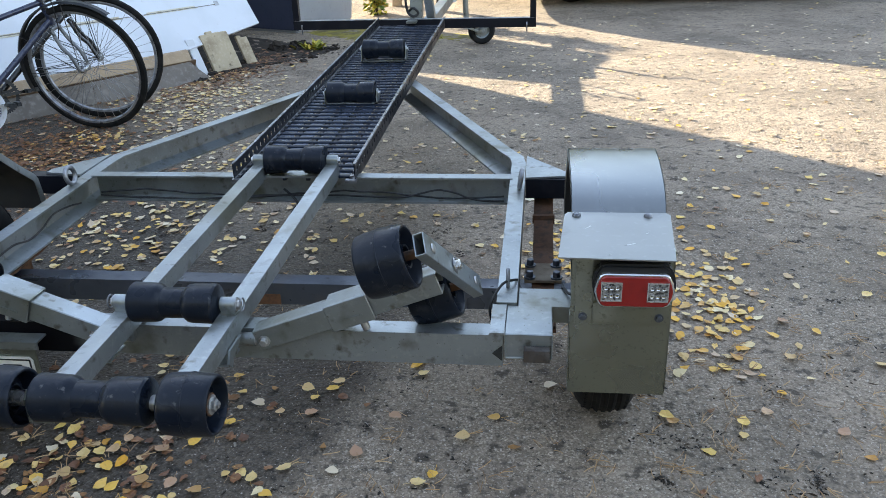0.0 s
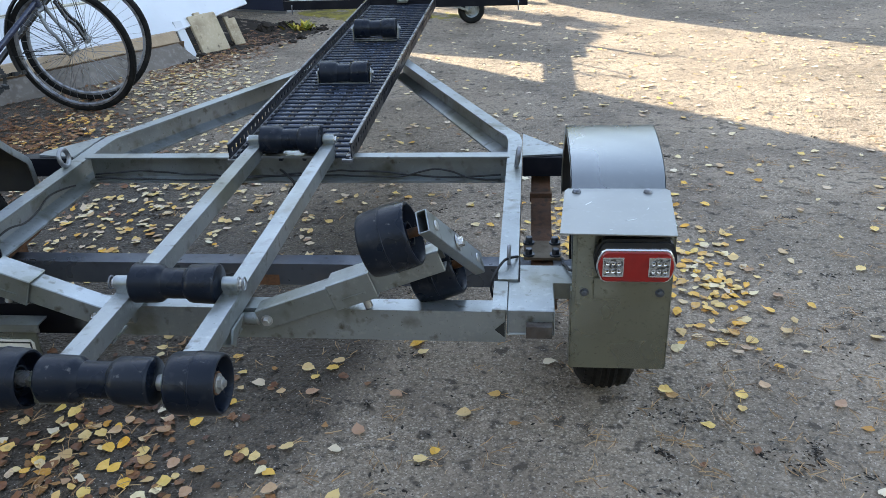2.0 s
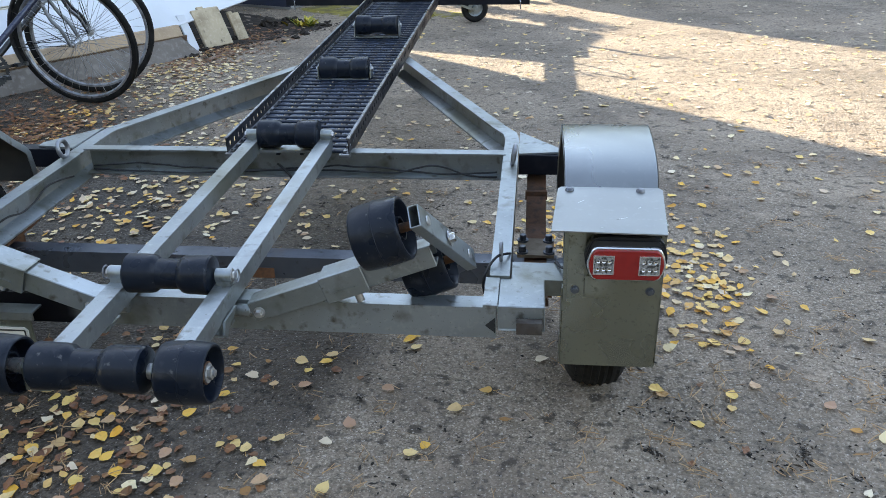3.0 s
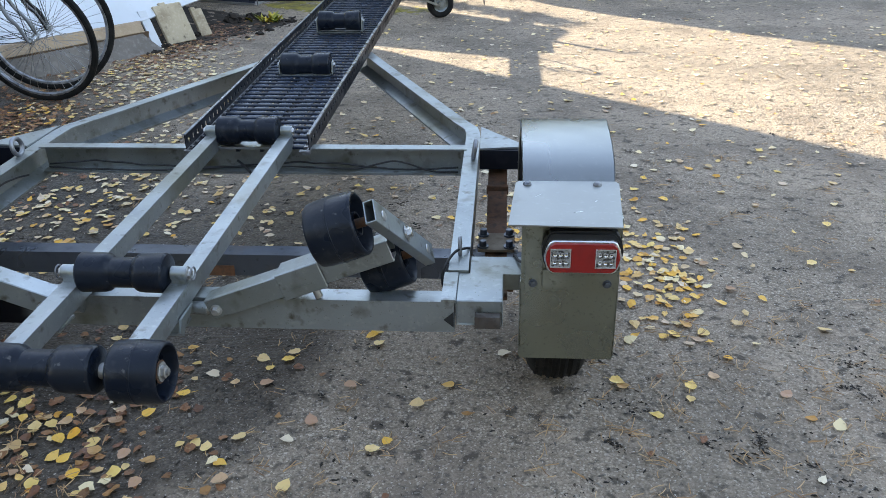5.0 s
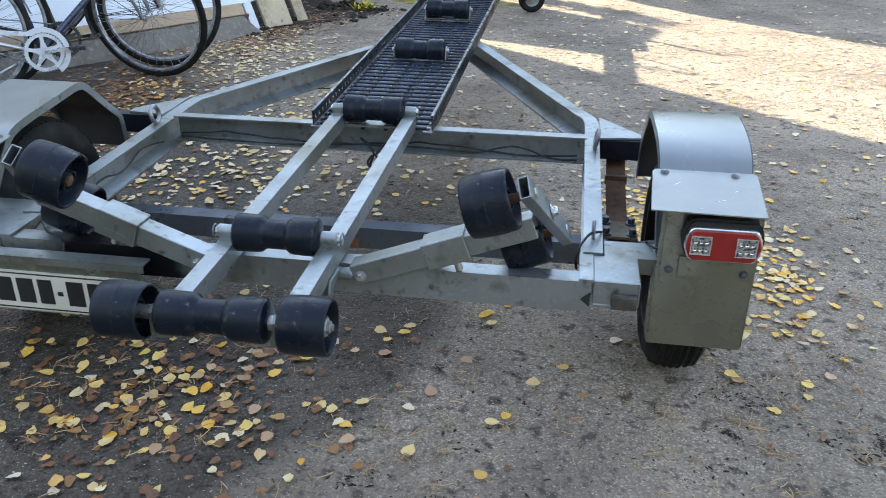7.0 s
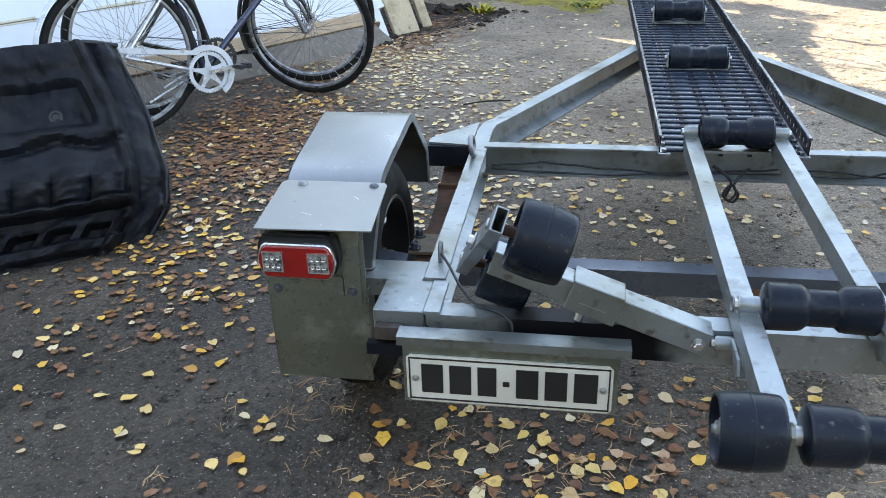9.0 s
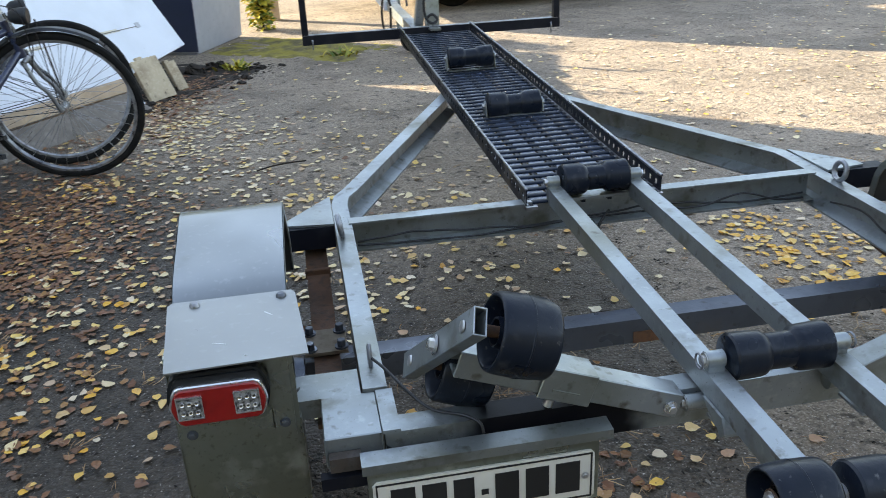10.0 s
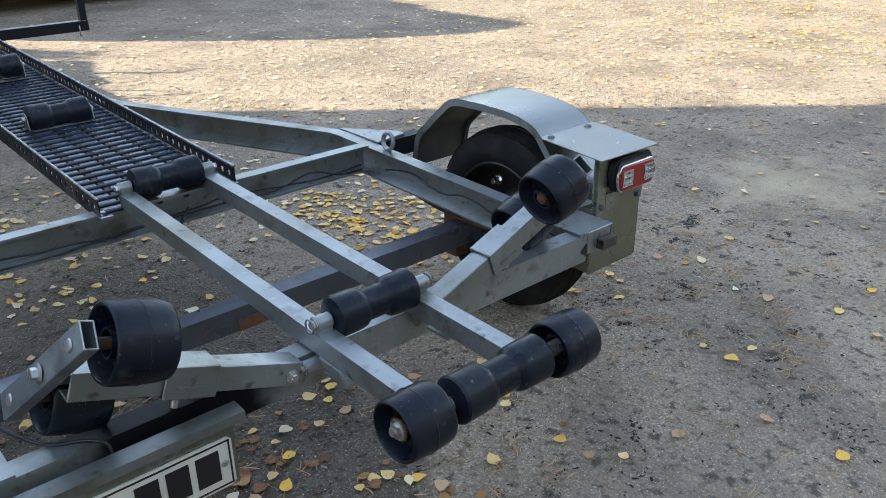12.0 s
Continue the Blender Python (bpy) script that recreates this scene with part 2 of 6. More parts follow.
RUBBER = mat("black_rubber", (0.0052, 0.0092, 0.0172), 0.33, 0.0, ((9, (0.010, 0.0145, 0.023), 0.46, 0.68), (28, (0.030, 0.034, 0.042), 0.60, 0.76), (75, (0.085, 0.086, 0.088), 0.66, 0.75)), 0.25, 110, 0.12, gloss=0.22)
TYRE = mat("tyre_rubber", (0.008, 0.008, 0.008), 0.8, 0.0, ((16, (0.022, 0.02, 0.018), 0.5, 0.75),), 0.3, 150, gloss=0.25)
RUST = mat("rusty_steel", (0.11, 0.055, 0.032), 0.8, 0.1, ((8, (0.20, 0.085, 0.04), 0.45, 0.7), (45, (0.05, 0.032, 0.025), 0.5, 0.75)), 0.5, 120)
SLEEVE = mat("worn_brown_steel", (0.075, 0.058, 0.05), 0.7, 0.3, ((30, (0.16, 0.15, 0.14), 0.5, 0.72), (60, (0.035, 0.028, 0.025), 0.5, 0.75)), 0.4, 120)
AXLE = mat("weathered_axle_steel", (0.115, 0.130, 0.155), 0.38, 0.55, ((6, (0.09, 0.10, 0.118), 0.45, 0.7), (2.2, (0.15, 0.115, 0.09), 0.66, 0.74), (40, (0.07, 0.068, 0.072), 0.60, 0.76)), 0.2, 120)
RIM = mat("dark_rim_steel", (0.014, 0.013, 0.013), 0.45, 0.3, ((12, (0.03, 0.026, 0.022), 0.5, 0.75),), 0.2, 90)
BOLT = mat("zinc_bolt", (0.5, 0.5, 0.5), 0.35, 0.8, ((60, (0.2, 0.17, 0.14), 0.55, 0.8),), 0.1, 200)
SLAT = mat("black_coated_slat", (0.005, 0.011, 0.022), 0.45, 0.0, ((25, (0.015, 0.019, 0.032), 0.5, 0.8), (60, (0.04, 0.042, 0.05), 0.70, 0.8)), 0.1, 120, 0.1, gloss=0.14)
WEB_SHEEN = mat("web_sky_sheen", (0.056, 0.074, 0.108), 0.25, 0.0, ((40, (0.08, 0.098, 0.13), 0.55, 0.75),), 0.02, 120, 0.06, gloss=0.5)
DARK_UNDERSIDE = mat("dark_underside", (0.03, 0.031, 0.034), 0.6, 0.1, ((8, (0.05, 0.048, 0.045), 0.45, 0.75),), 0.3, 80)
DARK_HOLE = mat("dark_inside", (0.02, 0.02, 0.02), 0.9)
RED_LENS = mat("red_lens", (0.30, 0.012, 0.010), 0.22, 0.0, ((30, (0.20, 0.008, 0.008), 0.5, 0.8),), 0.1, 300, 0.05, coat=0.3)
CLEAR_LENS = mat("clear_ribbed_lens", (0.42, 0.42, 0.42), 0.3, 0.5, ((180, (0.06, 0.06, 0.06), 0.45, 0.6),), 0.6, 300)
CHROME = mat("chrome_trim", (0.75, 0.75, 0.76), 0.2, 0.9, (), 0.0)
BLACK_PLASTIC = mat("black_plastic", (0.010, 0.012, 0.015), 0.46, 0.0, ((10, (0.020, 0.020, 0.018), 0.5, 0.75),), 0.2, 80, gloss=0.45)
COVER = mat("dusty_black_plastic", (0.016, 0.018, 0.026), 0.52, 0.0, ((7, (0.034, 0.034, 0.036), 0.48, 0.72), (40, (0.055, 0.05, 0.045), 0.62, 0.78)), 0.3, 60, gloss=0.35)
CABLE = mat("black_cable", (0.012, 0.012, 0.014), 0.5)
PLATE = mat("plate_white", (0.68, 0.66, 0.60), 0.45, 0.0, ((7, (0.58, 0.55, 0.48), 0.5, 0.8),), 0.05, 60)
INK = mat("black_print", (0.015, 0.015, 0.016), 0.5)
WHITE_PAINT = mat("white_painted_panel", (0.66, 0.69, 0.73), 0.5, 0.0, ((3, (0.58, 0.61, 0.64), 0.45, 0.8), (25, (0.48, 0.48, 0.46), 0.68, 0.85)), 0.1, 40)
CRACK = mat("dark_joint", (0.16, 0.14, 0.115), 0.8, 0.0, ((15, (0.32, 0.28, 0.22), 0.5, 0.7),))
TAPE = mat("grey_tape", (0.42, 0.43, 0.45), 0.5, 0.0, ((30, (0.34, 0.345, 0.36), 0.5, 0.75),))
SEAM = mat("yellowed_sealant", (0.62, 0.57, 0.45), 0.7, 0.0, ((12, (0.42, 0.36, 0.26), 0.45, 0.7),), 0.4, 80)
WOOD = mat("bare_wood", (0.44, 0.31, 0.20), 0.75, 0.0, ((5, (0.30, 0.21, 0.14), 0.45, 0.75), (60, (0.50, 0.38, 0.27), 0.5, 0.8)), 0.3, 90)
UNDERSIDE_WOOD = mat("shaded_underside_wood", (0.17, 0.105, 0.065), 0.8, 0.0, ((5, (0.10, 0.06, 0.04), 0.45, 0.75), (60, (0.24, 0.16, 0.10), 0.55, 0.8)), 0.3, 90)
PALE_METAL = mat("pale_silver_paint", (0.62, 0.66, 0.72), 0.35, 0.3, ((30, (0.48, 0.50, 0.54), 0.55, 0.8),), 0.05, 90)
CLAMP = mat("tan_rusted_plate", (0.24, 0.18, 0.125), 0.75, 0.2, ((30, (0.13, 0.075, 0.045), 0.5, 0.75), (8, (0.32, 0.26, 0.19), 0.5, 0.8)), 0.4, 120)
PALE_WOOD = mat("weathered_pale_wood", (0.52, 0.42, 0.29), 0.8, 0.0, ((6, (0.33, 0.25, 0.17), 0.48, 0.72), (50, (0.60, 0.50, 0.37), 0.5, 0.8), (22, (0.16, 0.12, 0.085), 0.62, 0.74)), 0.3, 90)
CONCRETE = mat("grey_concrete", (0.215, 0.185, 0.16), 0.9, 0.0, ((2.5, (0.13, 0.108, 0.09), 0.4, 0.7), (30, (0.29, 0.26, 0.23), 0.5, 0.8), (6, (0.085, 0.068, 0.052), 0.6, 0.78)), 0.6, 60)
RENDER_WALL = mat("painted_house_wall", (0.5, 0.5, 0.48), 0.8, 0.0, ((2, (0.42, 0.42, 0.40), 0.4, 0.7),), 0.3, 50)
BACKDROP_TINT = mat("autumn_backdrop", (0.20, 0.185, 0.075), 0.9, 0.0, ((0.8, (0.10, 0.11, 0.05), 0.42, 0.66), (3, (0.34, 0.27, 0.08), 0.55, 0.75)), 0.8, 8)
DIM_WALL = mat("dim_wall", (0.07, 0.075, 0.05), 0.9, 0.0, ((1.5, (0.045, 0.05, 0.035), 0.4, 0.7), (8, (0.11, 0.10, 0.06), 0.5, 0.8)), 0.5, 20)
BIN_GREY = mat("grey_bin_plastic", (0.34, 0.35, 0.375), 0.5, 0.0, ((2, (0.41, 0.42, 0.44), 0.4, 0.75), (30, (0.26, 0.265, 0.28), 0.6, 0.8)), 0.15, 70)
NAVY = mat("navy_paint", (0.022, 0.030, 0.062), 0.45, 0.0, ((3, (0.032, 0.040, 0.07), 0.4, 0.7), (40, (0.015, 0.018, 0.03), 0.6, 0.8)), 0.1, 70)
BLUE_FRAME = mat("dark_blue_bike_paint", (0.018, 0.028, 0.065), 0.3, 0.1, ((30, (0.03, 0.04, 0.075), 0.5, 0.8),), 0.0, coat=0.5)
SILVER = mat("silver_bike_parts", (0.60, 0.62, 0.65), 0.3, 0.75, ((30, (0.42, 0.42, 0.42), 0.5, 0.8),), 0.05, 90)
BLACK_PAINT = mat("black_bike_paint", (0.014, 0.015, 0.018), 0.3, 0.1, (), 0.0, coat=0.4)
FORK = mat("dull_steel_fork", (0.20, 0.21, 0.225), 0.35, 0.7, ((30, (0.12, 0.125, 0.135), 0.5, 0.8),))
SPOKE = mat("dull_spoke", (0.34, 0.34, 0.34), 0.35, 0.85)
VAN_PAINT = mat("dark_vehicle_paint", (0.012, 0.013, 0.016), 0.3, 0.1, ((2, (0.02, 0.02, 0.024), 0.4, 0.7),), 0.0, coat=0.6)
SOIL = mat("dark_soil", (0.022, 0.015, 0.010), 0.95, 0.0, ((15, (0.045, 0.030, 0.02), 0.45, 0.7), (60, (0.012, 0.009, 0.007), 0.5, 0.75)), 0.9, 70)
CRUMB = mat("dark_litter", (0.02, 0.015, 0.011), 0.9, 0.0, (), 0.0, island=((0.010, 0.008, 0.007), (0.030, 0.021, 0.014), (0.018, 0.015, 0.013), (0.30, 0.26, 0.22), (0.07, 0.045, 0.027), (0.014, 0.011, 0.009)))
SCRATCH = mat("bright_scratch", (0.72, 0.73, 0.74), 0.4, 0.6)
MOSS = mat("moss", (0.25, 0.20, 0.03), 0.95, 0.0, ((6, (0.11, 0.085, 0.04), 0.42, 0.62), (50, (0.38, 0.31, 0.05), 0.55, 0.8)), 0.9, 120)
WEED = mat("weed_leaves", (0.08, 0.14, 0.03), 0.6, 0.0, (), 0.0, island=((0.06, 0.12, 0.02), (0.18, 0.22, 0.03), (0.46, 0.38, 0.05), (0.66, 0.46, 0.05)))
YELLOW_LEAF = mat("yellow_leaf", (0.6, 0.42, 0.06), 0.55, 0.0, ((60, (0.36, 0.20, 0.04), 0.62, 0.8),), 0.3, 120, island=((0.80, 0.36, 0.03), (0.84, 0.46, 0.07), (0.82, 0.50, 0.15), (0.84, 0.56, 0.22), (0.52, 0.23, 0.04), (0.84, 0.42, 0.05), (0.74, 0.40, 0.13)))
PALE_LEAF = mat("pale_leaf", (0.5, 0.42, 0.25), 0.5, 0.0, ((60, (0.30, 0.20, 0.10), 0.62, 0.8),), 0.2, 120, island=((0.76, 0.56, 0.28), (0.80, 0.64, 0.38), (0.60, 0.40, 0.22), (0.80, 0.52, 0.13), (0.50, 0.30, 0.18), (0.78, 0.66, 0.48)))
BROWN_LEAF = mat("brown_leaf", (0.17, 0.08, 0.035), 0.5, 0.0, ((60, (0.085, 0.036, 0.018), 0.55, 0.78),), 0.3, 120, island=((0.17, 0.062, 0.026), (0.25, 0.098, 0.040), (0.10, 0.040, 0.020), (0.32, 0.14, 0.058), (0.21, 0.076, 0.030), (0.40, 0.19, 0.06), (0.13, 0.050, 0.023)))
LONE_LEAF = mat("single_leaf", (0.5, 0.4, 0.2), 0.5, 0.0, ((60, (0.38, 0.20, 0.06), 0.62, 0.8), (14, (0.55, 0.30, 0.10), 0.62, 0.75)), 0.3, 120, obj_random=((0.82, 0.43, 0.05), (0.84, 0.54, 0.15), (0.78, 0.54, 0.22), (0.46, 0.25, 0.15), (0.55, 0.32, 0.19), (0.84, 0.60, 0.26), (0.34, 0.17, 0.095), (0.84, 0.47, 0.08)))
NEEDLE = mat("dry_pine_needles", (0.4, 0.24, 0.12), 0.7, 0.0, (), 0.0, island=((0.40, 0.21, 0.085), (0.56, 0.36, 0.19), (0.20, 0.10, 0.045), (0.42, 0.25, 0.12)))


# ---- building helpers ----
def put(name, bm, material, smooth=False):
    me = bpy.data.meshes.new(name)
    bm.normal_update()
    bm.to_mesh(me)
    bm.free()
    me.materials.append(material)
    if smooth:
        for p in me.polygons:
            p.use_smooth = True
        me.set_sharp_from_angle(angle=radians(35))
    return new(name, me)


def thing(name, at, label, category, group="", kind=""):
    ob = new(name)
    ob.empty_display_size = 0.1
    ob.location = at
    return tagged(ob, label, category, group, kind)


def part(name, bm, material, parent, label="", smooth=True, kind=""):
    ob = put(name, bm, material, smooth)
    ob.parent = parent
    if parent.type == "EMPTY":
        ob.matrix_parent_inverse = Matrix.Translation(-Vector(parent.location))
    if label or kind:
        tagged(ob, label, kind=kind)
    return ob


def flip(bm, s):
    """Mirror a bmesh across the long axis for the other side."""
    if s < 0:
        for v in bm.verts:
            v.co.x *= -1
        bmesh.ops.reverse_faces(bm, faces=bm.faces[:])
    return bm


def bevel(bm, w, seg=2, faces=None):
    edges = [e for e in bm.edges if len(e.link_faces) == 2 and e.calc_face_angle(0) > 0.5]
    if edges and w:
        bmesh.ops.bevel(bm, geom=edges, offset=w, segments=seg, affect="EDGES", clamp_overlap=True)
    return bm


def box(bm, x0, x1, y0, y1, z0, z1, m=None):
    vs = [bm.verts.new(((m @ Vector((x, y, z))) if m else (x, y, z))) for x in (x0, x1) for y in (y0, y1) for z in (z0, z1)]
    for f in ((0, 1, 3, 2), (4, 6, 7, 5), (0, 4, 5, 1), (2, 3, 7, 6), (0, 2, 6, 4), (1, 5, 7, 3)):
        bm.faces.new([vs[i] for i in f])
    return bm


def bar_frame(p0, p1, up=(0, 0, 1)):
    p0, p1 = Vector(p0), Vector(p1)
    d = (p1 - p0).normalized()
    u = Vector(up)
    side = d.cross(u).normalized()
    u = side.cross(d).normalized()
    m = Matrix((side, d, u)).transposed().to_4x4()
    return Matrix.Translation(p0) @ m, (p1 - p0).length


def bar(bm, p0, p1, w, h, up=(0, 0, 1)):
    """A solid bar from p0 to p1, w wide, h high, centred on the line."""
    m, n = bar_frame(p0, p1, up)
    return box(bm, -w / 2, w / 2, 0, n, -h / 2, h / 2, m)


def hollow(bm, p0, p1, w, h, t, up=(0, 0, 1)):
    """A rectangular tube with open ends."""
    m, n = bar_frame(p0, p1, up)
    rings = []
    for y, k in ((0, 0), (n, 0), (n, t), (0, t)):
        a, b = w / 2 - k, h / 2 - k
        rings.append([bm.verts.new(m @ Vector(q)) for q in ((-a, y, -b), (a, y, -b), (a, y, b), (-a, y, b))])
    for i in range(4):
        r, s = rings[i], rings[(i + 1) % 4]
        for j in range(4):
            bm.faces.new((r[j], r[(j + 1) % 4], s[(j + 1) % 4], s[j]))
    bmesh.ops.recalc_face_normals(bm, faces=bm.faces[:])
    return bm


def lathe(bm, prof, m, seg=32, close=True):
    """Turn a profile of (along, radius) about the x axis of m."""
    rings = []
    for x, r in prof:
        if r < 1e-5:
            rings.append([bm.verts.new(m @ Vector((x, 0, 0)))])
        else:
            rings.append([bm.verts.new(m @ Vector((x, r * math.cos(a), r * math.sin(a)))) for a in (2 * math.pi * i / seg for i in range(seg))])
    for r, s in zip(rings, rings[1:]):
        for j in range(seg):
            k = (j + 1) % seg
            if len(r) == 1 and len(s) == 1:
                continue
            if len(r) == 1:
                bm.faces.new((r[0], s[k], s[j]))
            elif len(s) == 1:
                bm.faces.new((r[j], r[k], s[0]))
            else:
                bm.faces.new((r[j], r[k], s[k], s[j]))
    bmesh.ops.recalc_face_normals(bm, faces=bm.faces[:])
    return bm


def axis_frame(p, d):
    """A frame at p whose x axis runs along d."""
    d = Vector(d).normalized()
    return Matrix.Translation(p) @ d.to_track_quat("X", "Z").to_matrix().to_4x4()


def rod(bm, p0, p1, r, seg=12):
    p0, p1 = Vector(p0), Vector(p1)
    n = (p1 - p0).length
    return lathe(bm, ((0, 0), (0, r), (n, r), (n, 0)), axis_frame(p0, p1 - p0), seg)


def bolt_head(bm, p, d, r=0.009, h=0.007):
    """Washer, hexagon head and a stub of thread."""
    f = axis_frame(p, d)
    lathe(bm, ((0, 0), (0, r * 1.45), (h * 0.25, r * 1.45), (h * 0.25, 0)), f, 14)
    lathe(bm, ((h * 0.25, 0), (h * 0.25, r), (h, r * 0.97), (h * 1.1, r * 0.8), (h * 1.1, 0)), f, 6)
    return bm


def wire(bm, pts, r, seg=8, closed=False):
    """A round wire along points, smoothed."""
    P = [Vector(p) for p in pts]
    if len(P) > 2:
        Q = []
        n = len(P)
        for i in range(n if closed else n - 1):
            a, b, c, d = P[(i - 1) % n if closed else max(i - 1, 0)], P[i], P[(i + 1) % n], P[(i + 2) % n if closed else min(i + 2, n - 1)]
            for k in range(6):
                t = k / 6
                Q.append(0.5 * ((2 * b) + (c - a) * t + (2 * a - 5 * b + 4 * c - d) * t * t + (3 * b - a - 3 * c + d) * t ** 3))
        P = Q if closed else Q + [P[-1]]
    rings, side = [], Vector((0.31, 0.22, 0.92))
    for i, p in enumerate(P):
        a, b = P[i - 1] if (i or closed) else p, P[(i + 1) % len(P)] if (i < len(P) - 1 or closed) else p
        d = (b - a).normalized()
        side = (side - d * side.dot(d)).normalized()
        o = d.cross(side)
        rings.append([bm.verts.new(p + r * (side * math.cos(q) + o * math.sin(q))) for q in (2 * math.pi * j / seg for j in range(seg))])
    for i in range(len(rings) if closed else len(rings) - 1):
        u, v = rings[i], rings[(i + 1) % len(rings)]
        for j in range(seg):
            bm.faces.new((u[j], u[(j + 1) % seg], v[(j + 1) % seg], v[j]))
    if not closed:
        bm.faces.new(rings[0][::-1])
        bm.faces.new(rings[-1])
    bmesh.ops.recalc_face_normals(bm, faces=bm.faces[:])
    return bm


def channel(bm, path, w, depth, t, mouth, droop=0.0):
    """A C channel along a flat path: top and bottom flange, web on the side away from the mouth (+1 left of travel, -1 right)."""
    s = mouth

    def profile(h):
        return ((0, h / 2), (s * w, h / 2), (s * w, h / 2 - t), (s * t, h / 2 - t * 1.6), (s * t, -h / 2 + t * 1.6), (s * w, -h / 2 + t - droop), (s * w, -h / 2 - droop), (0, -h / 2))
    rings = []
    P = [Vector(p) for p in path]
    for i, p in enumerate(P):
        a = (p - P[i - 1]).normalized() if i else (P[1] - p).normalized()
        b = (P[i + 1] - p).normalized() if i < len(P) - 1 else a
        d = (a + b).normalized()
        left = Vector((-d.y, d.x, 0)).normalized() / max(0.5, a.dot(d))
        rings.append([bm.verts.new(p + left * q[0] + Vector((0, 0, q[1]))) for q in profile(depth[i] if isinstance(depth, tuple) else depth)])
    for u, v in zip(rings, rings[1:]):
        for j in range(8):
            bm.faces.new((u[j], u[(j + 1) % 8], v[(j + 1) % 8], v[j]))
    bm.faces.new(rings[0])
    bm.faces.new(rings[-1][::-1])
    bmesh.ops.recalc_face_normals(bm, faces=bm.faces[:])
    return bm


def sheet(bm, prof, x0, x1, t):
    """A bent sheet: profile of (y, z) from x0 to x1, t thick (downwards of the profile)."""
    P = [Vector((0, y, z)) for y, z in prof]
    top, low = [], []
    for i, p in enumerate(P):
        d = (P[min(i + 1, len(P) - 1)] - P[max(i - 1, 0)]).normalized()
        n = Vector((0, -d.z, d.y)) * t
        top.append([bm.verts.new((x, p.y, p.z)) for x in (x0, x1)])
        low.append([bm.verts.new((x, p.y + n.y, p.z + n.z)) for x in (x0, x1)])
    for i in range(len(P) - 1):
        a, b, c, d = top[i], top[i + 1], low[i], low[i + 1]
        bm.faces.new((a[0], a[1], b[1], b[0]))
        bm.faces.new((c[0], d[0], d[1], c[1]))
        bm.faces.new((a[0], b[0], d[0], c[0]))
        bm.faces.new((a[1], c[1], d[1], b[1]))
    bm.faces.new((top[0][0], low[0][0], low[0][1], top[0][1]))
    bm.faces.new((top[-1][0], top[-1][1], low[-1][1], low[-1][0]))
    bmesh.ops.recalc_face_normals(bm, faces=bm.faces[:])
    return bm


def prism(bm, pts, d):
    """A flat polygon given thickness d (a vector)."""
    d = Vector(d)
    a = [bm.verts.new(p) for p in pts]
    b = [bm.verts.new(Vector(p) + d) for p in pts]
    bm.faces.new(a)
    bm.faces.new(b[::-1])
    for i in range(len(a)):
        j = (i + 1) % len(a)
        bm.faces.new((a[i], b[i], b[j], a[j]))
    bmesh.ops.recalc_face_normals(bm, faces=bm.faces[:])
    return bm


NB = bmesh.new


# ---- yard ----
def build_ground():
    bm = NB()
    bmesh.ops.create_grid(bm, x_segments=2, y_segments=2, size=400)
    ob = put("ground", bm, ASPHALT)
    return tagged(ob, "worn grey asphalt yard with damp stretches", "ground", kind="structure")


build_ground()

WALL_DIR = Vector((0.56, 0.83, 0)).normalized()
WALL_BACK = Vector((-0.83, 0.56, 0)).normalized()
WALL_END = Vector((-1.95, 4.78, 0))


def along(u, back=0.0, z=0.0):
    """A point u metres past the end of the leaning panel's sill, so far behind it, at height z."""
    p = WALL_END + WALL_DIR * u + WALL_BACK * back
    return Vector((p.x, p.y, z))


def build_house():
    """Unseen house, its corner placed to cast the yard's shade: plain walls that close the place on this side."""
    bm = NB()
    c = Vector((-2.62, 6.93, 0))
    a = c - WALL_DIR * 14
    b = c + WALL_BACK * 9
    prism(bm, [a, c, b, b - WALL_DIR * 14], (0, 0, 4.6))
    tagged(put("house_wall", bm, RENDER_WALL), "unseen plain pale house wall that shades the yard", "wall", kind="structure")


build_house()


def build_yard_walls():
    """Plain dark walls added far round the yard, out of view, to close the place and dim low sky light."""
    for name, a, b, h in (("wall_behind", (-14, -9), (16, -9), 5.5), ("wall_side", (16, -9), (16, 30), 4.0)):
        bm = NB()
        a, b = Vector((*a, 0)), Vector((*b, 0))
        side = Vector((a.y - b.y, b.x - a.x, 0)).normalized() * 0.3
        prism(bm, [a, b, b + side, a + side], (0, 0, h))
        tagged(put(name, bm, DIM_WALL), "added unseen green-brown wall that dims the low sky", "wall", kind="structure")


build_yard_walls()


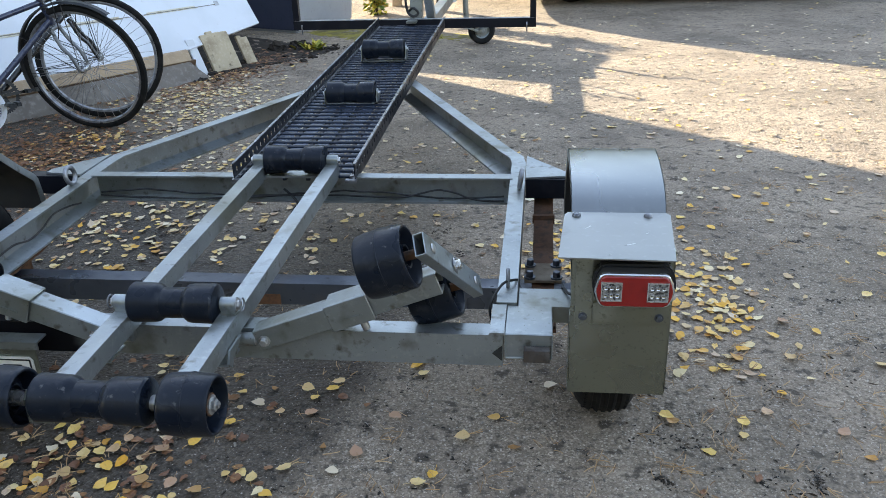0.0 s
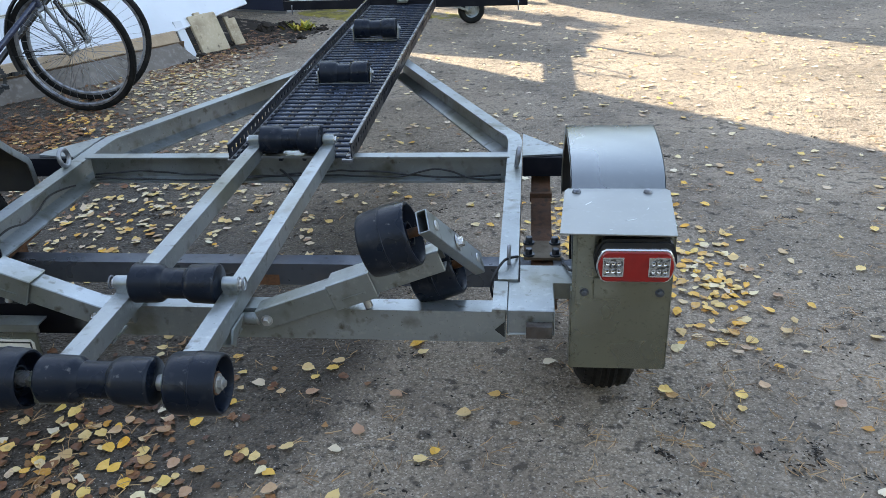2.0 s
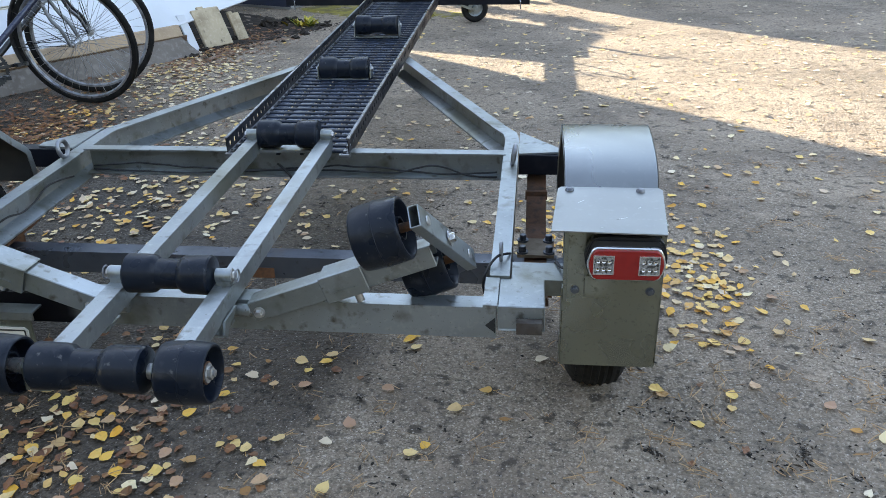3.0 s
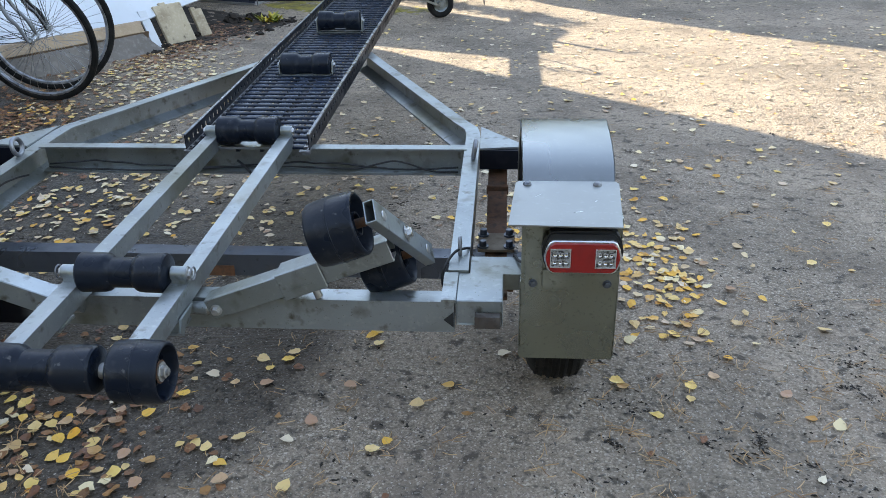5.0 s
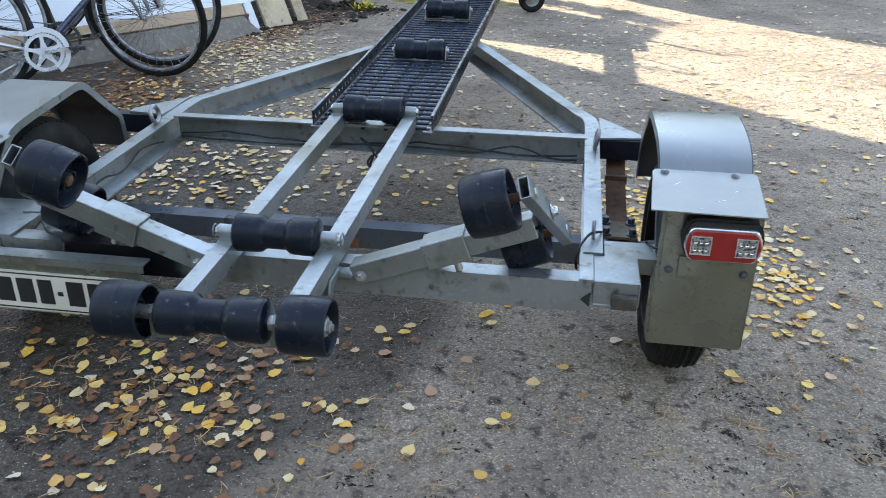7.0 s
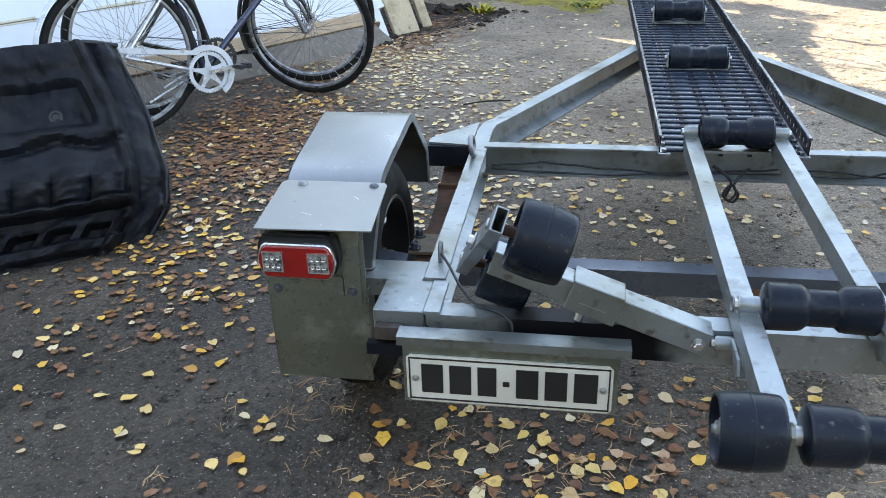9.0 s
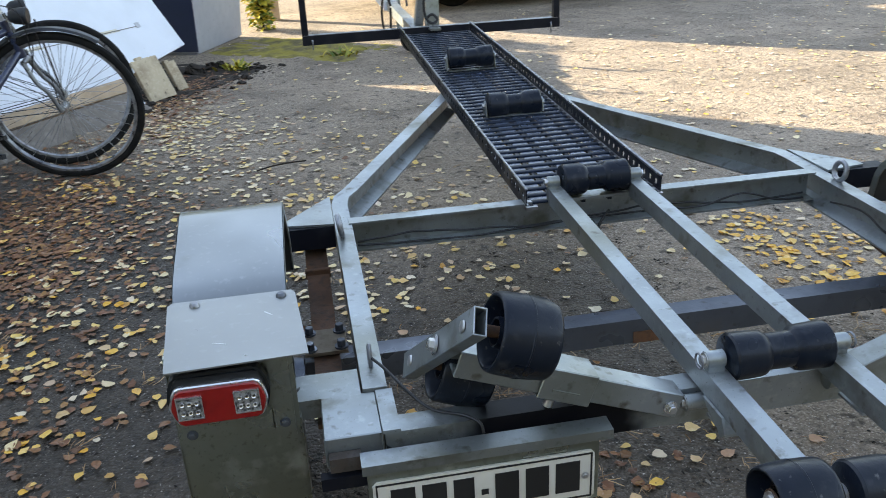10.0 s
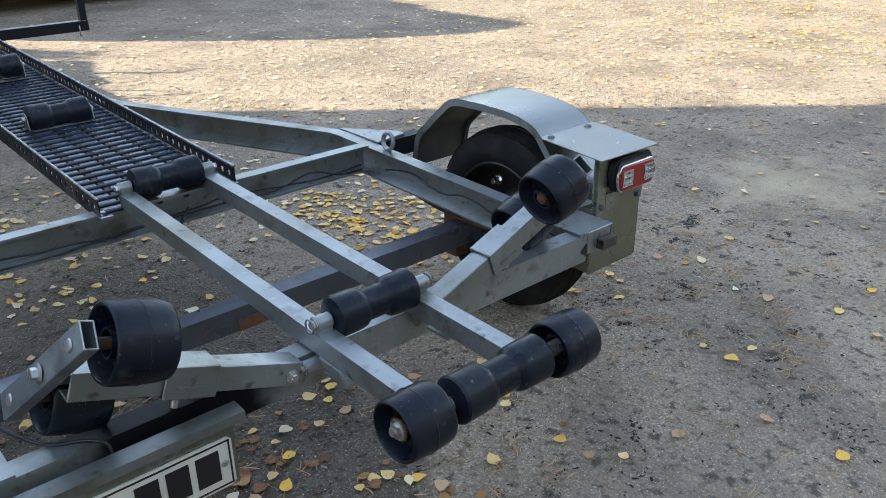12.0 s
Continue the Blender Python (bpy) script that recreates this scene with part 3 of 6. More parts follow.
def build_reflection_backdrop():
    """Tall ragged wall of autumn foliage added beyond the yard's far side, out of view, to tone reflections."""
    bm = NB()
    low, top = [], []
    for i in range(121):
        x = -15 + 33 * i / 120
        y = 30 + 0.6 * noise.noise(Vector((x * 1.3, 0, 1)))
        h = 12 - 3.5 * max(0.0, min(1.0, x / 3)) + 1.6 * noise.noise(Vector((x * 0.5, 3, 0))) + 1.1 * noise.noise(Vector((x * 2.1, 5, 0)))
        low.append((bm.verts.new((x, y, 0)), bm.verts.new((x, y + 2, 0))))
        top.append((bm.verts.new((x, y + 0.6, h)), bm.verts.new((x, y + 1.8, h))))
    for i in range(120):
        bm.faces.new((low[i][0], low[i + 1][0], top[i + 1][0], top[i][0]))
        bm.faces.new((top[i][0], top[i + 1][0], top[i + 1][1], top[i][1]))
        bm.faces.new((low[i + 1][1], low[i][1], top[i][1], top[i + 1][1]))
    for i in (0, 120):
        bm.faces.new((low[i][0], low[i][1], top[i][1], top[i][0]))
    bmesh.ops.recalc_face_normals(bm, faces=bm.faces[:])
    tagged(put("backdrop", bm, BACKDROP_TINT), "added unseen yellow-green backdrop that tones reflections", "trees", kind="structure")


build_reflection_backdrop()

# ---- boat trailer ----
trailer = thing("boat_trailer", (0, 0.5, 0), "galvanised steel boat trailer with black rubber keel rollers standing on asphalt", "boat trailer")


def trailer_frame():
    bm = bevel(box(NB(), -0.712, 0.712, 0.02, 0.070, 0.396, 0.471), 0.005)
    part("rear_beam", bm, SPRAYED, trailer, "galvanised rear beam with a stretch sprayed black")
    bm = NB()
    channel(bm, [(0.70, 0.985, 0.457), (-0.70, 0.985, 0.457)], 0.042, 0.088, 0.006, 1)
    part("cross_beam", bm, GALV, trailer)
    for s in (1, -1):
        bm = NB()
        channel(bm, [(0.738, 0.1505, 0.4385), (0.738, 1.10, 0.457), (0.728, 1.165, 0.460), (0.69, 1.225, 0.464), (0.17, 2.34, 0.475)], 0.046, (0.087, 0.087, 0.087, 0.086, 0.085), 0.006, 1, 0.014)
        side = part("side_rail", flip(bm, s), GALV, trailer)
        # gusset and stub that carry the spring hanger
        bm = NB()
        prism(bm, [(0.74, 1.17, 0.498), (0.87, 1.0, 0.498), (0.87, 0.965, 0.498), (0.74, 0.945, 0.498)], (0, 0, 0.006))
        part("gusset", flip(bm, s), GALV, side)
        bm = bevel(box(NB(), 0.74, 0.94, 0.945, 1.0, 0.435, 0.497), 0.004)
        part("outrigger", flip(bm, s), BLACK_STEEL, side)
        # box at the rear corner with a slot, and the tube that carries the lamp
        bm = NB()
        hollow(bm, (0.767, 0.019, 0.445), (0.767, 0.149, 0.445), 0.102, 0.062, 0.004)
        box(bm, 0.718, 0.816, 0.023, 0.026, 0.416, 0.474)
        bevel(bm, 0.002, 1)
        corner = part("corner_box", flip(bm, s), GALV, trailer)
        bm = NB()
        box(bm, 0.757, 0.812, 0.0185, 0.0225, 0.420, 0.446)
        part("slot", flip(bm, s), DARK_HOLE, corner)
        bm = NB()
        hollow(bm, (0.757, 0.009, 0.433), (0.812, 0.009, 0.433), 0.020, 0.028, 0.003)
        part("slot_sleeve", flip(bm, s), SLEEVE, corner, "brown-grey worn steel sleeve")
        bm = NB()
        prism(bm, [(0.69, 0.0165, 0.428), (0.711, 0.0165, 0.447), (0.711, 0.0165, 0.410)], (0, 0.003, 0))
        part("notch", flip(bm, s), DARK_HOLE, corner)
        bm = bevel(box(NB(), 0.742, 0.905, 0.1495, 0.238, 0.434, 0.474), 0.005)
        part("lamp_arm", flip(bm, s), GALV, corner)
        bm = bevel(box(NB(), 0.684, 0.7155, 0.017, 0.148, 0.4715, 0.4785), 0.003)
        part("corner_plate", flip(bm, s), GALV, corner)
        # lashing ring and eye
        bm = NB()
        wire(bm, [(0.727 + 0.004 * math.sin(a), 0.872 + 0.026 * math.cos(a), 0.526 + 0.026 * math.sin(a)) for a in (math.pi * 2 * i / 12 for i in range(12))], 0.0075, 10, True)
        part("lashing_ring", flip(bm, s), BARE_STEEL, side)
        bm = NB()
        wire(bm, [(0.715, 0.232 + 0.011 * math.cos(a), 0.500 + 0.026 * math.sin(a)) for a in (math.pi * 2 * i / 10 for i in range(10))], 0.0045, 8, True)
        part("lashing_eye", flip(bm, s), BARE_STEEL, side)


trailer_frame()


def trailer_running_gear():
    bm = bevel(box(NB(), -0.86, 0.86, 0.545, 0.605, 0.250, 0.317), 0.007)
    axle = part("axle", bm, AXLE, trailer, "weathered blue-grey steel axle tube")
    bm = box(NB(), -0.03, 0.045, 0.5425, 0.546, 0.250, 0.282)
    part("rust_patch", bm, RUST, axle)
    for s in (1, -1):
        # leaf spring between front hanger and rear hanger
        bm = NB()
        prof = [(1.03, 0.437), (0.95, 0.405), (0.85, 0.375), (0.70, 0.352), (0.56, 0.346), (0.42, 0.352), (0.28, 0.378), (0.16, 0.41)]
        sheet(bm, prof, 0.768, 0.828, 0.009)
        sheet(bm, [(y, z - 0.012) for y, z in prof[1:6]], 0.769, 0.827, 0.008)
        spring = part("leaf_spring", flip(bm, s), RUST, trailer, "rusty brown leaf spring")
        bm = NB()
        box(bm, 0.764, 0.832, 0.885, 0.90, 0.373, 0.40)
        part("spring_clip", bevel(flip(bm, s), 0.002, 1), RUST, spring)
        bm = box(NB(), 0.778, 0.818, 1.0, 1.04, 0.40, 0.46)
        part("hanger", bevel(flip(bm, s), 0.002, 1), RUST, spring)
        bm = bevel(box(NB(), 0.748, 0.848, 0.505, 0.615, 0.356, 0.364), 0.003)
        plate = part("spring_plate", flip(bm, s), CLAMP, spring)
        for x in (0.762, 0.834):
            for y in (0.522, 0.598):
                bm = bolt_head(NB(), (x * s, y, 0.364), (0, 0, 1), 0.011, 0.018)
                part("nut", bm, AXLE, plate)
        bm = bevel(box(NB(), 0.80, 0.85, 0.622, 0.68, 0.17, 0.345), 0.004)
        part("axle_bracket", flip(bm, s), RUST, spring)
        # wheel
        c = Vector((0.962, 0.52, 0.300))
        f = axis_frame(c, (1, 0, 0))
        R = 0.30
        bm = NB()
        tprof = [(-0.062, 0.190), (-0.073, 0.202), (-0.080, 0.222), (-0.079, 0.243), (-0.073, 0.262), (-0.064, 0.276), (-0.053, 0.286), (-0.043, 0.292)]
        for x in (-0.030, -0.010, 0.010, 0.030):
            top = R - 6.0 * x * x
            tprof += [(x - 0.007, top), (x - 0.004, top - 0.004), (x + 0.004, top - 0.004), (x + 0.007, top)]
        tprof += [(-x, r) for x, r in tprof[7::-1]] + [(0.0, 0.184), (-0.062, 0.190)]
        lathe(bm, tprof, f, 56)
        for i in range(72):
            a = 2 * math.pi * i / 72
            for side in (-1, 1):
                g = f @ Matrix.Rotation(a, 4, "X")
                box(bm, side * 0.050 - 0.006, side * 0.050 + 0.006, -0.0105, 0.0085, 0.274, 0.2885, g)
        wheel = part("wheel", flip(bm, s), TYRE, trailer, "road wheel with worn black tyre")
        bm = NB()
        lathe(bm, ((-0.070, 0.200), (-0.074, 0.196), (-0.072, 0.190), (-0.058, 0.182), (-0.02, 0.176), (0.0, 0.165), (0.004, 0.10), (-0.028, 0.07), (-0.03, 0.04), (-0.03, 0.0)), f, 40)
        lathe(bm, ((0.068, 0.186), (0.07, 0.176), (0.058, 0.168), (0.03, 0.16), (0.02, 0.10), (0.03, 0.05), (0.03, 0.0)), f, 40)
        rim = part("rim", flip(bm, s), RIM, wheel, "dark steel rim")
        for i in range(5):
            a = 2 * math.pi * i / 5 + 1.12
            bm = bolt_head(NB(), f @ Vector((-0.01, 0.13 * math.cos(a), 0.13 * math.sin(a))), (-1, 0, 0), 0.0115, 0.03)
            part("wheel_bolt", flip(bm, s), CHROME, wheel)
        bm = lathe(NB(), ((-0.11, 0.0), (-0.11, 0.045), (-0.05, 0.052), (-0.03, 0.052)), f, 24)
        part("hub", flip(bm, s), AXLE, wheel)


trailer_running_gear()


def trailer_mudguards():
    near_prof = [(0.915, 0.40), (0.909, 0.44), (0.897, 0.50), (0.880, 0.532), (0.84, 0.568), (0.799, 0.606), (0.742, 0.656), (0.725, 0.667), (0.705, 0.674), (0.663, 0.680), (0.564, 0.683), (0.472, 0.681), (0.419, 0.675), (0.374, 0.664), (0.348, 0.652), (0.325, 0.632), (0.29, 0.59), (0.25, 0.53), (0.17, 0.46)]
    far_prof = [(0.915, 0.41), (0.912, 0.45), (0.902, 0.515), (0.890, 0.535), (0.83, 0.582), (0.766, 0.637), (0.728, 0.670), (0.708, 0.681), (0.685, 0.686), (0.655, 0.686), (0.555, 0.675), (0.429, 0.663), (0.37, 0.654), (0.335, 0.644), (0.31, 0.628), (0.27, 0.585), (0.22, 0.52), (0.17, 0.46)]

    def flared(bm):
        """The outer edge stands a little wider towards the front."""
        for v in bm.verts:
            if v.co.x > 1.0:
                v.co.x += 0.005 + 0.016 * max(0.0, min(1.0, (v.co.y - 0.3) / 0.38))
        return bm
    for s in (1, -1):
        prof = near_prof if s > 0 else far_prof
        bm = flared(sheet(NB(), prof, 0.862, 1.072, 0.003))
        guard = part("mudguard", flip(bm, s), ALU, trailer, "curved bare aluminium mudguard with scratches")
        # second, dark sheet just below the guard keeps its inside dark
        bm = sheet(NB(), [(y, z - 0.0045) if 0.3 < y < 0.75 else (y - (0.004 if y > 0.7 else -0.004), z - 0.002) for y, z in prof], 0.864, 1.070, 0.002)
        part("lining", flip(flared(bm), s), DARK_UNDERSIDE, guard, "dark sheet under the mudguard")
        # folded lip along both edges
        bm = NB()
        for x in (0.862, 1.072):
            inner = []
            for i, (y, z) in enumerate(prof):
                a, b = prof[max(i - 1, 0)], prof[min(i + 1, len(prof) - 1)]
                d = Vector((b[0] - a[0], b[1] - a[1])).normalized()
                inner.append((y - d.y * 0.022, z + d.x * 0.022))
            va = [[bm.verts.new((xx, y, z)) for y, z in prof] for xx in (x - 0.0015, x + 0.0015)]
            vb = [[bm.verts.new((xx, y, z)) for y, z in inner] for xx in (x - 0.0015, x + 0.0015)]
            for k in (0, 1):
                for i in range(len(prof) - 1):
                    bm.faces.new((va[k][i], va[k][i + 1], vb[k][i + 1], vb[k][i]))
            for i in range(len(prof) - 1):
                bm.faces.new((vb[0][i], vb[0][i + 1], vb[1][i + 1], vb[1][i]))
        bmesh.ops.recalc_face_normals(bm, faces=bm.faces[:])
        part("lip", flip(flared(bm), s), GALV, guard)
        bm = NB()
        prism(bm, [(0.852, 0.318, 0.6345), (1.078, 0.318, 0.6345), (1.086, 0.305, 0.634), (1.067, 0.070, 0.627), (0.826, 0.078, 0.627), (0.844, 0.305, 0.634)], (0, 0, 0.003))
        flap = part("mudguard_flap", flip(bm, s), DULL_ALU, guard, "flat aluminium sheet over the tail lamp", False)
        for x in (0.871, 1.034):
            bm = lathe(NB(), ((0.0, 0.0105), (0.004, 0.0098), (0.0075, 0.0065), (0.0085, 0.0)), axis_frame((x * s, 0.296, 0.6365), (0, 0, 1)), 16)
            part("rivet", bm, AXLE if x < 0.9 else BARE_STEEL, guard)
        for xa, ya, xb, yb in ((0.888, 0.225, 0.902, 0.240), (0.968, 0.14, 0.992, 0.150), (0.93, 0.095, 0.936, 0.096), (1.02, 0.20, 1.025, 0.206)):
            za, zb = 0.6304 + (ya - 0.073) * 0.030, 0.6304 + (yb - 0.073) * 0.030
            bm = bar(NB(), (xa, ya, za), (xb, yb, zb), 0.0012, 0.0006)
            part("scratch", flip(bm, s), SCRATCH, flap, "bright scratch in the sheet", False)
        bm = NB()
        box(bm, 0.857, 1.073, 0.122, 0.125, 0.268 if s > 0 else 0.242, 0.626)
        box(bm, 0.855, 0.858, 0.122, 0.175, 0.274, 0.47)
        box(bm, 1.072, 1.075, 0.122, 0.175, 0.274, 0.628)
        part("splash_plate", flip(bm, s), DULL, guard, "dull grey sheet-metal splash plate", False)
        bm = bevel(box(NB(), 0.866, 0.902, 0.1135, 0.1215, 0.44, 0.625), 0.001, 1)
        part("strap", flip(bm, s), DULL, guard)
        bm = bevel(box(NB(), 0.905, 1.072, 0.114, 0.1215, 0.458, 0.505), 0.001, 1)
        part("lamp_bracket", flip(bm, s), DULL, guard)
        for x in (0.884, 1.048):
            bm = bolt_head(NB(), (x * s, 0.1135, 0.472), (0, -1, 0), 0.007, 0.007)
            part("bolt", bm, AXLE, guard)
        # tail lamp
        def lens_outline(x0, x1, z0, z1, cut):
            h = z1 - z0
            right = [(x1 - cut, z0), (x1 - cut * 0.55, z0 + h * 0.06), (x1 - cut * 0.2, z0 + h * 0.24), (x1, z0 + h * 0.45), (x1, z0 + h * 0.55), (x1 - cut * 0.2, z0 + h * 0.76), (x1 - cut * 0.55, z0 + h * 0.94), (x1 - cut, z1)]
            return right + [(x0 + x1 - x, z) for x, z in right[::-1]]
        bm = NB()
        prism(bm, [(x, 0.084, z) for x, z in lens_outline(0.900, 1.074, 0.513, 0.612, 0.022)], (0, 0.032, 0))
        lamp = part("tail_lamp", bevel(flip(bm, s), 0.006), BLACK_PLASTIC, trailer, "red rear lamp with two clear sections in black housing")
        bm = NB()
        prism(bm, [(x, 0.076, z) for x, z in lens_outline(0.904, 1.070, 0.516, 0.594, 0.020)], (0, 0.01, 0))
        part("rim", bevel(flip(bm, s), 0.002, 1), CHROME, lamp)
        bm = NB()
        prism(bm, [(x, 0.071, z) for x, z in lens_outline(0.908, 1.066, 0.520, 0.590, 0.018)], (0, 0.006, 0))
        part("lens", bevel(flip(bm, s), 0.002, 1), RED_LENS, lamp)
        for x in (0.919, 1.015):
            bm = bevel(box(NB(), x, x + 0.040, 0.0690, 0.0712, 0.536, 0.576), 0.0008, 1)
            sect = part("clear_section", flip(bm, s), CLEAR_LENS, lamp)
            bm = NB()
            box(bm, x - 0.002, x + 0.042, 0.0682, 0.071, 0.576, 0.5785)
            box(bm, x - 0.002, x + 0.042, 0.0682, 0.071, 0.5335, 0.536)
            box(bm, x - 0.002, x, 0.0682, 0.071, 0.536, 0.576)
            box(bm, x + 0.040, x + 0.042, 0.0682, 0.071, 0.536, 0.576)
            part("section_rim", flip(bm, s), CHROME, sect, smooth=False)
            for i in range(3):
                for j in range(2):
                    q = ((x + 0.008 + 0.012 * i) * s, 0.069, 0.547 + 0.018 * j)
                    bm = lathe(NB(), ((0.0, 0.0), (0.0, 0.002), (0.001, 0.0036), (0.0014, 0.004), (0.0, 0.0046)), axis_frame(q, (0, -1, 0)), 10, False)
                    part("reflector", bm, CHROME, sect)
        bm = wire(NB(), [(s * 0.895, 0.127, 0.52), (s * 0.875, 0.16, 0.50), (s * 0.855, 0.20, 0.483), (s * 0.845, 0.235, 0.479), (s * 0.842, 0.246, 0.462), (s * 0.84, 0.25, 0.43)], 0.0032)
        part("cable", bm, CABLE, lamp)
        if s < 0:
            # this side sits a little lower
            guard.location.z = lamp.location.z = -0.012


trailer_mudguards()


def roller_profile(half, r, waist):
    return ((-half, 0), (-half, r * 0.55), (-half + 0.004, r * 0.93), (-half + 0.008, r), (-half * 0.42, r * 0.97), (-half * 0.33, r * 0.93), (-half * 0.24, waist), (half * 0.24, waist), (half * 0.33, r * 0.93), (half * 0.42, r * 0.97), (half - 0.008, r), (half - 0.004, r * 0.93), (half, r * 0.55), (half, 0))


def wheel_profile(half, r, tube=0.008):
    side = ((0.034, 0.0), (0.034, 0.020), (tube, 0.0215), (tube - 0.001, 0.0245), (0.030, 0.0275), (0.032, r * 0.70), (0.010, r * 0.815), (0.002, r * 0.83), (0.0, r * 0.85), (0.0, r * 0.90), (0.002, r * 0.935), (0.006, r * 0.955), (0.02, r * 0.975))
    mid = ((-0.002, r * 0.995), (-0.0012, r * 1.006), (0.0012, r * 1.006), (0.002, r * 0.995))
    return tuple((-half + x, q) for x, q in side) + mid + tuple((half - x, q) for x, q in side[::-1])


def keel_ramp():
    """Two square tubes that tilt over the rear beam, with three rollers and a pair of end wheels."""
    def kp(name, bm, material, parent, label=""):
        bmesh.ops.translate(bm, verts=bm.verts[:], vec=(0.005, 0, 0))
        return part(name, bm, material, parent, label)

    def zc(y):
        return 0.499 + 0.022 * y
    for s in (1, -1):
        bm = bevel(bar(NB(), (0.119 * s, -0.345, zc(-0.345)), (0.119 * s, 0.955, zc(0.955)), 0.04, 0.045), 0.005)
        rail = kp("keel_bar", bm, GALV, trailer)
        for y, z in ((0.955, 0.556), (0.0, 0.541)):
            bm = NB()
            rod(bm, (0.104 * s, y, z), (0.138 * s, y, z), 0.016, 20)
            box(bm, min(0.105 * s, 0.136 * s), max(0.105 * s, 0.136 * s), y - 0.013, y + 0.013, zc(y) + 0.02, z)
            kp("lug", bm, GALV, rail)
            bm = bolt_head(NB(), (0.138 * s, y, z), (s, 0, 0), 0.010, 0.008)
            bolt = kp("axle_bolt", bm, BOLT, rail)
            if y < 0.5:
                bm = wire(NB(), [(0.149 * s, y + 0.014 * math.cos(a), z + 0.014 * math.sin(a)) for a in (2 * math.pi * i / 9 for i in range(9))], 0.002, 6, True)
                kp("clip", bm, BARE_STEEL, bolt)
        bm = NB()
        prism(bm, [(0.142 * s, -0.02, 0.48), (0.142 * s, -0.09, 0.48), (0.142 * s, -0.105, 0.455), (0.142 * s, -0.09, 0.44), (0.142 * s, -0.078, 0.453), (0.142 * s, -0.06, 0.455)], (0.005 * s, 0, 0))
        box(bm, min(0.142 * s, 0.118 * s), max(0.142 * s, 0.118 * s), -0.10, -0.03, 0.4455, 0.4505)
        kp("stop_bracket", bm, GALV, rail)
        bm = NB()
        prism(bm, [(0.1245 * s, -0.335, 0.508), (0.1245 * s, -0.345, 0.546), (0.1245 * s, -0.362, 0.552), (0.1245 * s, -0.374, 0.540), (0.1245 * s, -0.374, 0.492), (0.1245 * s, -0.335, 0.484)], (-0.006 * s, 0, 0))
        kp("end_lug", bm, DULL, rail)
        bm = rod(NB(), (0.03 * s, -0.358, 0.532), (0.214 * s, -0.354, 0.532), 0.0145, 20)
        end = kp("end_axle", bm, BOLT, rail)
        bm = lathe(NB(), ((0.0, 0.0), (0.0, 0.021), (0.002, 0.021), (0.002, 0.0)), axis_frame((0.213 * s, -0.354, 0.532), (s, 0, 0)), 20)
        kp("washer", bm, RUST, end)
        bm = bolt_head(NB(), (0.215 * s, -0.354, 0.532), (s, 0, 0), 0.0125, 0.009)
        rod(bm, (0.22 * s, -0.354, 0.532), (0.229 * s, -0.354, 0.532), 0.0065, 14)
        kp("end_nut", bm, BOLT, end)
        bm = lathe(NB(), wheel_profile(0.0455, 0.0575, 0.020), axis_frame((0.180 * s, -0.354, 0.531), (s, 0, 0)), 40)
        kp("end_wheel", bm, RUBBER, trailer, "black rubber end wheel")
        # pivot tube on the beam
        bm = NB()
        rod(bm, (0.115 * s, 0.004, 0.453), (0.168 * s, 0.004, 0.453), 0.015, 18)
        piv = kp("pivot_tube", bm, GALV, trailer)
        bm = bolt_head(NB(), (0.168 * s, 0.004, 0.453), (s, 0, 0), 0.009, 0.008)
        kp("bolt", bm, BOLT, piv)
    for y, z, half, r, label in ((0.955, 0.556, 0.100, 0.046, "front keel roller"), (0.0, 0.541, 0.099, 0.044, "middle keel roller"), (-0.358, 0.536, 0.108, 0.044, "rear keel roller")):
        bm = lathe(NB(), roller_profile(half, r, r * 0.76), axis_frame((0, y, z), (1, 0, 0)), 40)
        kp("keel_roller", bm, RUBBER, trailer, "black rubber keel roller with waisted middle")
    # loose end of the loom, tied up below the front roller
    bm = wire(NB(), [(-0.05, 0.955, 0.455), (-0.02, 0.935, 0.44), (0.0, 0.925, 0.415), (-0.012, 0.92, 0.375), (0.01, 0.918, 0.362), (0.022, 0.92, 0.385), (0.008, 0.925, 0.41), (0.03, 0.94, 0.44), (0.05, 0.955, 0.45)], 0.0042)
    wire(bm, [(-0.005, 0.922, 0.41), (-0.02, 0.917, 0.385), (-0.003, 0.914, 0.368), (0.015, 0.917, 0.39), (0.004, 0.922, 0.415)], 0.004)
    kp("cable_tail", bm, CABLE, trailer)
    bm = bevel(box(NB(), -0.10, 0.10, 0.93, 0.985, 0.5015, 0.509), 0.002, 1)
    kp("seat_plate", bm, GALV, trailer)


keel_ramp()


